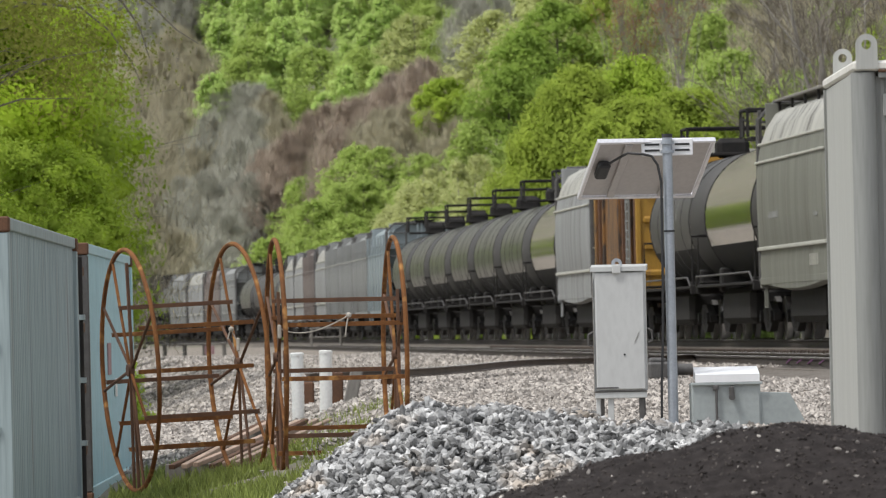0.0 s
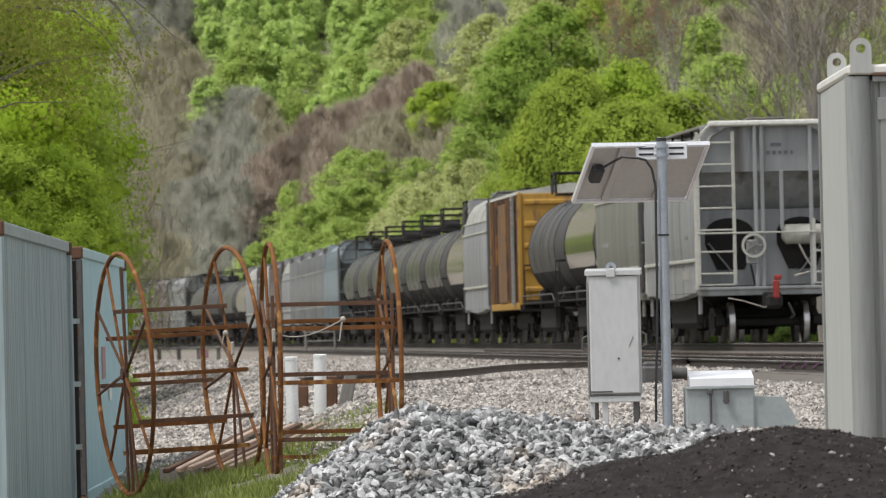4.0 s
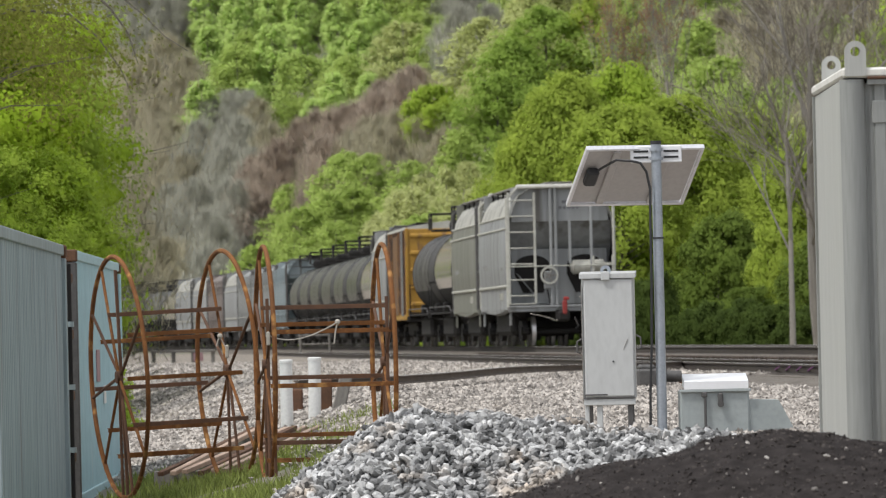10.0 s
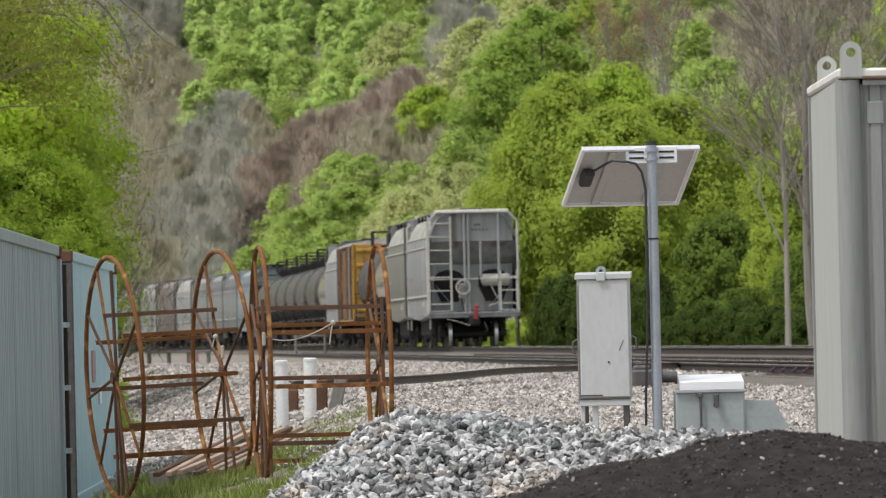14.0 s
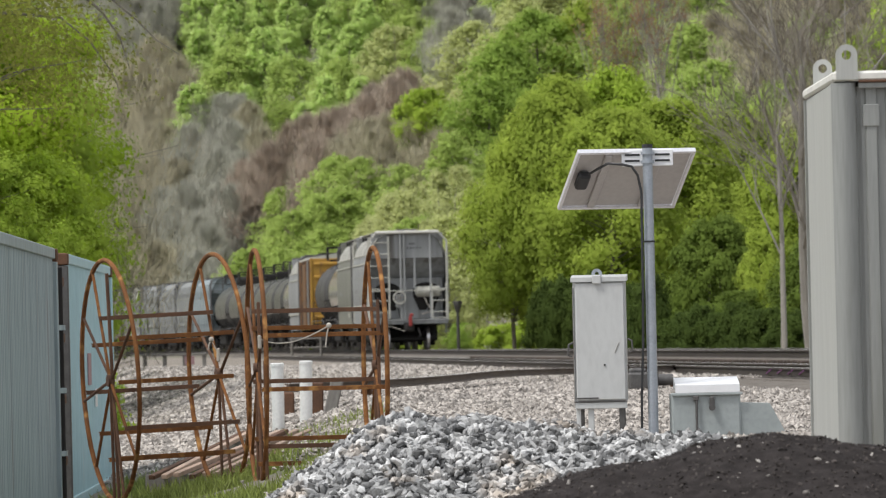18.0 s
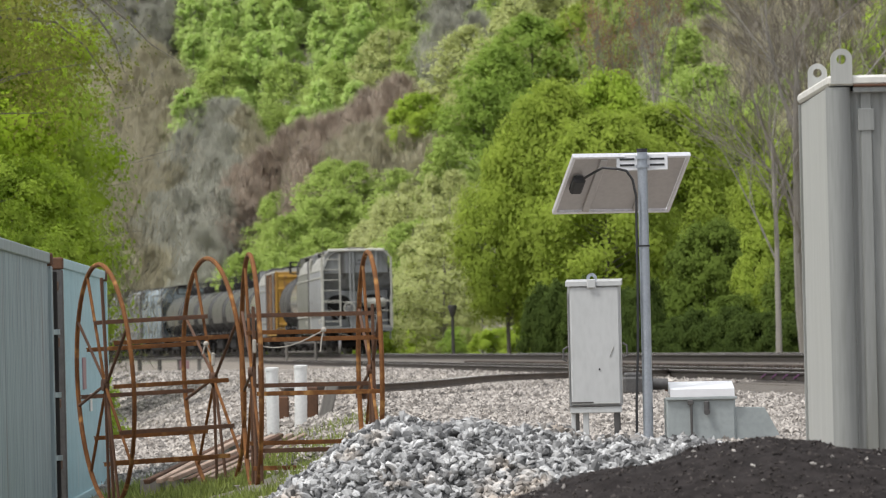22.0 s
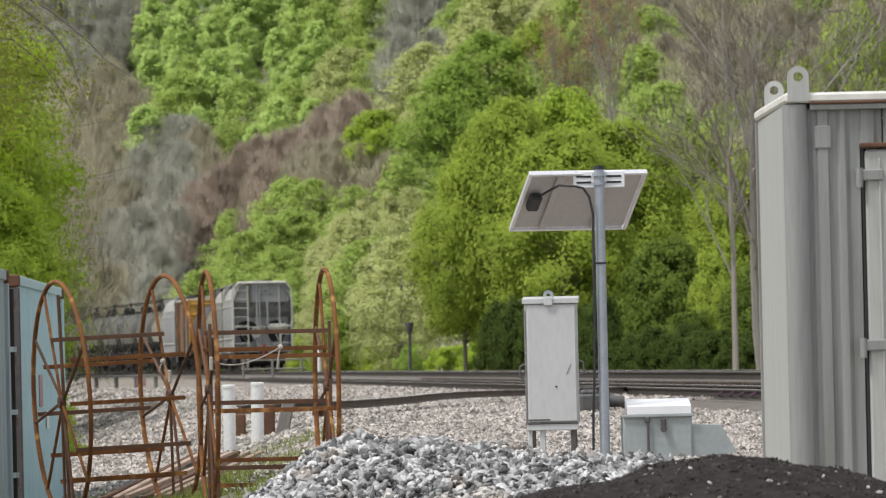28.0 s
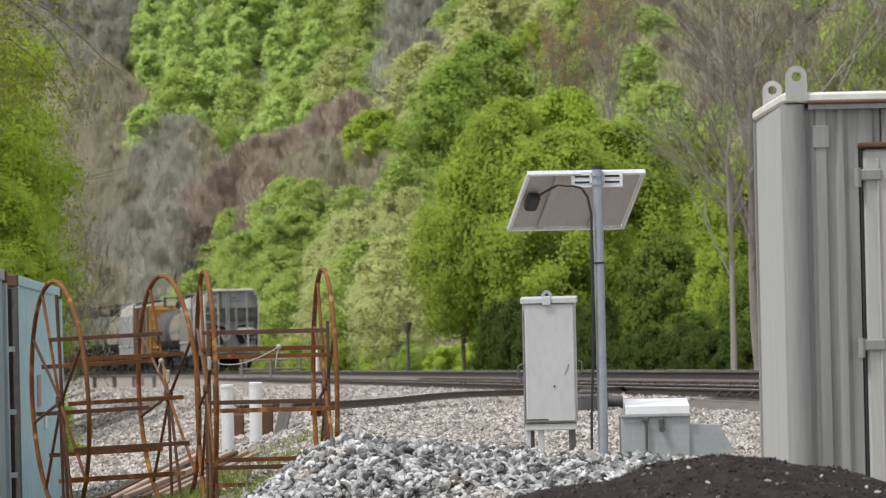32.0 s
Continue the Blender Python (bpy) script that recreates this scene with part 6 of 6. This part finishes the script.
NEAR = {
    "big_green": tree_meshes(11, 12.0, 4.0, "leaf_mid", "bark", 60000, 0.085, 0.06, 260, core=0.6, lump=0.165, loose=1.7),
    "big_high": tree_meshes(26, 12.0, 4.0, "leaf_mid", "bark", 60000, 0.085, 0.2, 240, core=0.6, lump=0.17, loose=1.7),
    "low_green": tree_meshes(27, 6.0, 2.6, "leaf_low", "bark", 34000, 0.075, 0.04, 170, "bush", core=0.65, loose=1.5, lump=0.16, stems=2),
    "big_bright": tree_meshes(12, 12.0, 4.0, "leaf_bright", "bark", 60000, 0.085, 0.06, 260, core=0.6, lump=0.165, loose=1.7),
    "low_bright": tree_meshes(25, 6.0, 2.6, "leaf_mid", "bark", 34000, 0.075, 0.04, 170, "bush", core=0.65, loose=1.5, lump=0.16, stems=2),
    "left_bright": tree_meshes(13, 9.0, 3.0, "leaf_bright", "bark", 110000, 0.036, 0.1, 240, core=0.85, lump=0.15, loose=1.4),
    "left_green": tree_meshes(21, 9.0, 3.0, "leaf_left", "bark", 110000, 0.036, 0.1, 240, core=0.85, lump=0.15, loose=1.4),
    "left_top": tree_meshes(22, 10.0, 3.2, "leaf_shade", "bark", 26000, 0.034, 0.6, 120, core=0, loose=1.6),
    "left_olive": tree_meshes(14, 9.0, 2.4, "twig_brown_haze", "bark", 9000, 0.026, 0.2, 110, core=0, loose=2.0, twigs=True),
    "shrub_tree": tree_meshes(23, 9.0, 3.0, "leaf_bright", "bark", 24000, 0.085, 0.1, 120),
    "bare_tall": bare_meshes(15, 15.0, "bark_pale", "twig_near", 2, 4, 0.6, 0.0065, 0.2, 5),
    "bare_thin": bare_meshes(45, 11.0, "bark_pale", "twig_near", 1, 4, 0.56, 0.005, 0.42, 4),
    "bare_red": bare_meshes(16, 14.0, "bark_pale", "twig_red_haze", 1, 3, 0.5, 0.008, 0.7, 6, ("twig_rust", 9, 0.05)),
    "thin_pale": tree_meshes(17, 10.0, 2.0, "leaf_pale", "bark_pale", 9000, 0.075, 0.2, 80, core=0.5, lump=0.2, loose=1.5),
    "shrub_bright": tree_meshes(18, 3.2, 1.6, "leaf_bright", "bark", 13000, 0.07, 0.02, 90, "bush", core=0.6, loose=1.6, stems=3),
    "shrub_mid": tree_meshes(19, 3.0, 1.7, "leaf_dark", "bark", 13000, 0.075, 0.02, 90, "bush", core=0.6, loose=1.6, stems=3),
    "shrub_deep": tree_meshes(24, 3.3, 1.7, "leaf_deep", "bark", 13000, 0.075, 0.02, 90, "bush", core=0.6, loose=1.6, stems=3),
    "shrub_brown": bare_meshes(20, 2.8, "bark", "twig_brown_haze", 4, 3, 0.6, 0.008, 0.1, 4),
}


def far_pair(seed, half, leaf, bark, leaves=11500, size=0.115, core=0.6, loose=1.7, **more):
    return [tree_meshes(seed + k, 12.0, half, leaf, bark, leaves, size, 0.05, 150, core=core, loose=loose, lump=0.17, **more) for k in (0, 60)]


# Most hillside kinds use leaf and twig colours paled to imitate haze.
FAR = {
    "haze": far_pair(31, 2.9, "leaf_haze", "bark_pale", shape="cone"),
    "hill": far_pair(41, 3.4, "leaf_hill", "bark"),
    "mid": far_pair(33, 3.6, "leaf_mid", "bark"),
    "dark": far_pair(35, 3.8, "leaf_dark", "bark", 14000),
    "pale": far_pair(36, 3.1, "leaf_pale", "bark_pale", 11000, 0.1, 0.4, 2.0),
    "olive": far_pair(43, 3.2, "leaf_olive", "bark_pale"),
    "bare": far_pair(38, 2.9, "twig_brown_haze", "bark_pale", 9000, 0.095, 0.0, 2.4, twigs=True),
    "grey": far_pair(39, 2.9, "twig_grey_haze", "bark_pale", 9000, 0.095, 0.0, 2.4, twigs=True),
    "red": far_pair(40, 2.9, "twig_red_haze", "bark", 9000, 0.095, 0.0, 2.4, twigs=True),
    "round": [tree_meshes(44, 12.0, 2.7, "leaf_bright", "bark", 12000, 0.1, 0.5, 120, lump=0.2, loose=1.4)],
}
FAR_LABEL = {"haze": "light green pointed spring tree on the wooded hillside", "hill": "soft green leafy tree on the wooded hillside", "mid": "fresh green leafy tree on the wooded hillside", "dark": "deep green leafy tree on the wooded hillside",
             "pale": "pale budding tree on the wooded hillside", "olive": "olive budding tree on the wooded hillside", "bare": "bare tan-brown tree on the wooded hillside", "grey": "bare grey tree on the wooded hillside", "red": "reddish budding tree on the wooded hillside", "round": "round bright green tree on the wooded hillside"}
FAR_HALF = {"haze": 2.9, "hill": 3.4, "mid": 3.6, "dark": 3.8, "pale": 3.1, "olive": 3.2, "bare": 2.8, "grey": 2.8, "red": 2.8, "round": 5.2}


def add_branch(tree, y, way, r):
    """A long curved branch of a tree that hangs clear of its leaves, y metres off, by the plan of sight()."""
    back = tree.matrix_basis.inverted()
    pts = []
    for h, v in way:
        az, el = sight(h, v)
        pts.append(back @ Vector((az * y, y, EYE_Z + el * y)))
    part("branch", Shape().tube(pts, [r * (1 - 0.8 * k / (len(pts) - 1)) for k in range(len(pts))], 6), M["bark"], tree, "dark bare drooping branch", smooth=True)


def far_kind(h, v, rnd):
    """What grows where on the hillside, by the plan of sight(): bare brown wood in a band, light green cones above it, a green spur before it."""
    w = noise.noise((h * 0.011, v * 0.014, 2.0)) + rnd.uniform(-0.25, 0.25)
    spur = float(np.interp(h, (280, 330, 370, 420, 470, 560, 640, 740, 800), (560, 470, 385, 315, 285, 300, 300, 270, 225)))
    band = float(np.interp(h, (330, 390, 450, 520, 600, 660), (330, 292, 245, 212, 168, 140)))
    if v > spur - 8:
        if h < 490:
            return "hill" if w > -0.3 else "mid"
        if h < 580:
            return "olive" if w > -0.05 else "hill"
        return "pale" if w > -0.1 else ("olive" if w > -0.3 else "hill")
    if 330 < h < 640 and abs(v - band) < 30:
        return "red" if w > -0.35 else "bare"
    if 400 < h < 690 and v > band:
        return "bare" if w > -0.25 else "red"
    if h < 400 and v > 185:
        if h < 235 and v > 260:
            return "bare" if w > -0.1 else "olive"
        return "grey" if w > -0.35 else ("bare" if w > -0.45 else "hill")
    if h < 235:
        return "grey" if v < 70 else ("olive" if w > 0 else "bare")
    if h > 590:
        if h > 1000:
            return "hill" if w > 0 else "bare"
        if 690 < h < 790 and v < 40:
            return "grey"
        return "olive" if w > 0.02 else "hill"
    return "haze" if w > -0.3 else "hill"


def stand(h, v, tall):
    """How far off the hillside lies where a tree of that height reaches up to (h, v)."""
    az, el = sight(h, v)
    y = clear_of_track(az, 335.0)
    while y < 1400 and ground_z(az * y, y) + tall < EYE_Z + el * y:
        y += 3.0
    return y


def plant_far(kind, h, v, tall, rnd, stout=1.0):
    y = stand(h, v, tall)
    if y < 1390:
        az, el = sight(h, v)
        tall = EYE_Z + el * y - ground_z(az * y, y) + 0.1
        if tall > 1.5:
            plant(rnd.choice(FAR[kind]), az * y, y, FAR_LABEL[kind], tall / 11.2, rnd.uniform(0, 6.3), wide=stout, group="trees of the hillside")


def plant_hillside():
    rnd = random.Random(8)
    v, row = -120.0, 0
    while v < 600:
        row += 1
        h = -40.0 + 31 * (row % 2)
        while h < 1620:
            hh, vv = h + rnd.uniform(-20, 20), v + rnd.uniform(-16, 16)
            h += 68
            # what the trees beside the railway hide
            if vv > np.interp(hh, (-200, 60, 110, 700, 740, 800, 860, 960, 1060, 1100, 1200), (300, 320, 620, 620, 150, 60, 10, 0, 10, 130, 230)) or (hh < 400 and 185 < vv < 430) or (abs(hh - 662) < 80 and 110 < vv < 235):
                continue
            kind = far_kind(hh, vv, rnd)
            if kind == "haze" and rnd.random() < 0.15:
                continue
            plant_far(kind, hh, vv, rnd.uniform(9.5, 12.5) * (0.8 if vv > 300 else 1.0), rnd, rnd.uniform(0.95, 1.3))
        v += 48

    for h in range(345, 650, 30):
        plant_far("red", h + rnd.uniform(-8, 8), float(np.interp(h, (330, 390, 450, 520, 600, 660), (318, 280, 232, 200, 158, 135))) + rnd.uniform(-8, 8), 11.0, rnd, 1.1)
    for h in range(470, 670, 34):
        plant_far("bare", h + rnd.uniform(-10, 10), float(np.interp(h, (450, 520, 600, 660), (285, 252, 215, 240))) + rnd.uniform(-10, 10), 10.5, rnd, 1.0)
    for v in (200, 245, 295, 350, 410):
        for h in range(130, 400, 40):
            if v < np.interp(h, (280, 330, 370, 420), (470, 400, 330, 270)):
                kind = "grey" if 220 < h < 345 or v > 300 and h > 190 else "bare"
                plant_far(kind, h + rnd.uniform(-14, 14), v + rnd.uniform(-12, 12), 10.0, rnd, 1.15)


plant_hillside()


def plant_near():
    big = "large fresh green leafy tree beside the railway"
    bri = "bright yellow-green leafy tree beside the railway"
    for key, h, v, w, y, turn, lab in (
            ("big_high", 885, 150, 128, 292, 0.9, big), ("big_high", 815, 255, 92, 284, 3.1, big), ("big_bright", 990, 132, 132, 300, 4.1, bri), ("big_green", 985, 205, 150, 282, 5.0, big),
            ("big_green", 1110, 190, 150, 296, 2.0, big), ("big_green", 1240, 210, 150, 300, 1.2, big), ("big_green", 1330, 260, 130, 285, 0.4, big), ("big_bright", 1505, -25, 130, 262, 2.9, bri), ("big_green", 1440, 60, 110, 268, 4.4, big)):
        tree = plant_at(NEAR[key], 11.1, 4.0, h, v, w, y, lab, turn)
        if h > 1500:
            add_branch(tree, y - 3.5, ((1400, 70), (1435, 42), (1462, 20), (1495, 18), (1530, 36), (1560, 60)), 0.045)
    for key, h, v, w, y, turn in (("low_green", 1165, 392, 92, 252, 0.3), ("low_bright", 1262, 425, 58, 246, 2.2), ("low_green", 1370, 430, 90, 240, 4.0), ("low_green", 1205, 540, 70, 238, 5.2)):
        plant_at(NEAR[key], 5.7, 2.6, h, v, w, y, "low bright green leafy tree beside the railway" if key == "low_bright" else "low green tree coloured dark for shade beside the railway", turn)
    for key, h, v, w, y, turn, tall, half, lab in (
            ("bare_tall", 1335, -70, 250, 208, 0.4, 15.0, 3.4, "tall bare grey tree with fine twigs beside the railway"), ("bare_tall", 1440, 0, 190, 216, 2.0, 15.0, 3.4, "tall bare grey tree with fine twigs beside the railway"),
            ("bare_thin", 1288, 120, 150, 204, 4.2, 11.0, 2.6, "slender bare grey tree beside the railway"), ("bare_red", 1085, -20, 110, 312, 1.0, 14.0, 3.6, "tall tree with reddish budding twigs beside the railway"), ("bare_red", 1010, 60, 90, 318, 3.0, 14.0, 3.6, "tall tree with reddish budding twigs beside the railway")):
        plant_at(NEAR[key], tall, half, h, v, w, y, lab, turn)
    rnd = random.Random(12)
    for kind, h, v, tall, stout in (("round", 662, 176, 12.5, 1.0), ("dark", 862, 36, 13.5, 1.2), ("dark", 815, 95, 13.0, 1.15), ("dark", 775, 160, 11.5, 1.1), ("mid", 950, 20, 12.0, 1.0), ("hill", 1015, 22, 12.0, 1.0)):
        plant_far(kind, h, v, tall, rnd, stout)
    for h, v, w, y in ((600, 330, 48, 372), (640, 300, 55, 380), (690, 285, 52, 368), (730, 330, 45, 352), (560, 380, 45, 385), (665, 385, 50, 350), (715, 420, 45, 340), (770, 470, 40, 322), (835, 500, 45, 312), (615, 440, 42, 346)):
        plant_at(NEAR["thin_pale"], 10.0, 2.0, h, v, w, y, "slender pale budding tree beside the railway", rnd.uniform(0, 6))
    for key, h, v, w, y in (("shrub_bright", 640, 545, 48, 318), ("shrub_bright", 590, 560, 40, 322), ("shrub_bright", 685, 575, 40, 310), ("shrub_mid", 620, 470, 44, 340), ("shrub_bright", 505, 560, 45, 345), ("shrub_bright", 545, 590, 36, 330),
                            ("shrub_mid", 730, 600, 34, 308), ("shrub_bright", 790, 605, 40, 306), ("shrub_bright", 850, 590, 44, 300), ("shrub_brown", 1150, 590, 40, 232), ("shrub_brown", 1180, 605, 34, 230), ("shrub_bright", 900, 610, 36, 292)):
        lab = {"shrub_bright": "bright green shrub beside the railway", "shrub_mid": "dark green leafy shrub beside the railway", "shrub_brown": "bare brown brush beside the railway"}[key]
        plant_at(NEAR[key], 3.0, 1.6, h, v, w, y, lab, rnd.uniform(0, 6), name="shrub", category="shrub")
    # Dark-coloured bushes added where the overhanging crowns leave deep shade.
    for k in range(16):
        plant_at(NEAR["shrub_deep"], 3.3, 1.7, 885 + 30 * k, (515 if k < 7 else 565) + rnd.uniform(-25, 25), 42, 270 - 2.0 * k if k < 6 else 238 - k, "undergrowth bush coloured dark for shade beside the railway", rnd.uniform(0, 6), name="bush", category="bush", group="undergrowth by the railway")
    for key, x, y, sc, turn in (("left_green", -10.1, 128, 1.32, 0.5), ("left_bright", -10.6, 137, 1.35, 2.5), ("left_green", -13.0, 133, 1.5, 4.0), ("left_green", -11.6, 147, 1.5, 5.1), ("left_bright", -8.2, 126, 0.7, 1.1), ("left_bright", -9.0, 122, 0.8, 3.6)):
        plant(NEAR[key], x, y, "bright yellow-green leafy tree behind the containers" if key == "left_bright" else "fresh green leafy tree behind the containers", sc, turn, lift=0.0)
    high = plant(NEAR["left_top"], -8.3, 117, "dull olive tree with thin drooping branches behind the containers", 1.16, 0.3, lift=0.0)
    add_branch(high, 115, ((-60, -60), (20, 0), (60, 30), (95, 62), (125, 105), (142, 160)), 0.035)
    add_branch(high, 116, ((-90, 60), (20, 70), (70, 110), (110, 165), (130, 210)), 0.022)
    add_branch(high, 116, ((-40, -50), (90, 20), (150, 70), (190, 110), (230, 135)), 0.022)
    for x, y, sc, turn in ((-11.9, 182, 1.2, 0.1), (-13.6, 207, 1.25, 1.1), (-15.6, 236, 1.3, 2.1), (-17.9, 271, 1.35, 3.1), (-20.8, 312, 1.4, 4.1), (-24.2, 356, 1.4, 5.1)):
        plant(NEAR["shrub_tree"], x, y, "bright yellow-green leafy tree across the railway", sc, turn, lift=0.3)
    for x, y, sc, turn in ((-8.2, 150, 1.0, 0.9), (-9.0, 158, 1.25, 2.4)):
        plant(NEAR["left_olive"], x, y, "sparse bare brown tree behind the containers", sc, turn, lift=0.0)
    for x, y, sc, turn in ((-5.75, 108, 0.5, 0.2), (-6.7, 112, 0.75, 2.0), (-7.6, 110, 1.0, 4.0), (-7.4, 122, 0.8, 3.3)):
        plant(NEAR["shrub_bright"], x, y, "bright green shrub behind the containers", sc, turn, lift=0.1, name="shrub", category="shrub")


plant_near()


def build_grass():
    rng = np.random.default_rng(9)
    n = 32000
    x, y = rng.uniform(-3.5, -0.6, n), rng.uniform(44, 74, n)
    x[:12000], y[:12000] = rng.uniform(-3.45, -1.6, 12000), rng.uniform(54, 67, 12000)
    keep = np.array([noise.noise((a * 0.8, b * 0.35, 2)) > -0.12 for a, b in zip(x, y)])
    x, y = x[keep], y[keep]
    z = np.array([ground_z(a, b) for a, b in zip(x, y)])
    h = 0.05 + 0.13 * rng.random(len(x)) ** 2
    w = rng.uniform(0, 6.3, len(x))
    dx, dy = np.cos(w) * 0.012, np.sin(w) * 0.012
    lx, ly = rng.normal(size=len(x)) * h * 0.35, rng.normal(size=len(x)) * h * 0.35
    v = np.stack([np.stack([x - dx, y - dy, z], 1), np.stack([x + dx, y + dy, z], 1), np.stack([x + lx, y + ly, z + h], 1)], 1).reshape(-1, 3)
    f = np.arange(len(x))[:, None] * 3 + np.array([[0, 1, 2]])
    me = bpy.data.meshes.new("grass")
    me.from_pydata(v.tolist(), [], f.tolist())
    me.materials.append(M["grass"])
    tagged(new("grass", me), "patchy fresh green grass in the yard", "grass", kind="stuff")


build_grass()

motions()
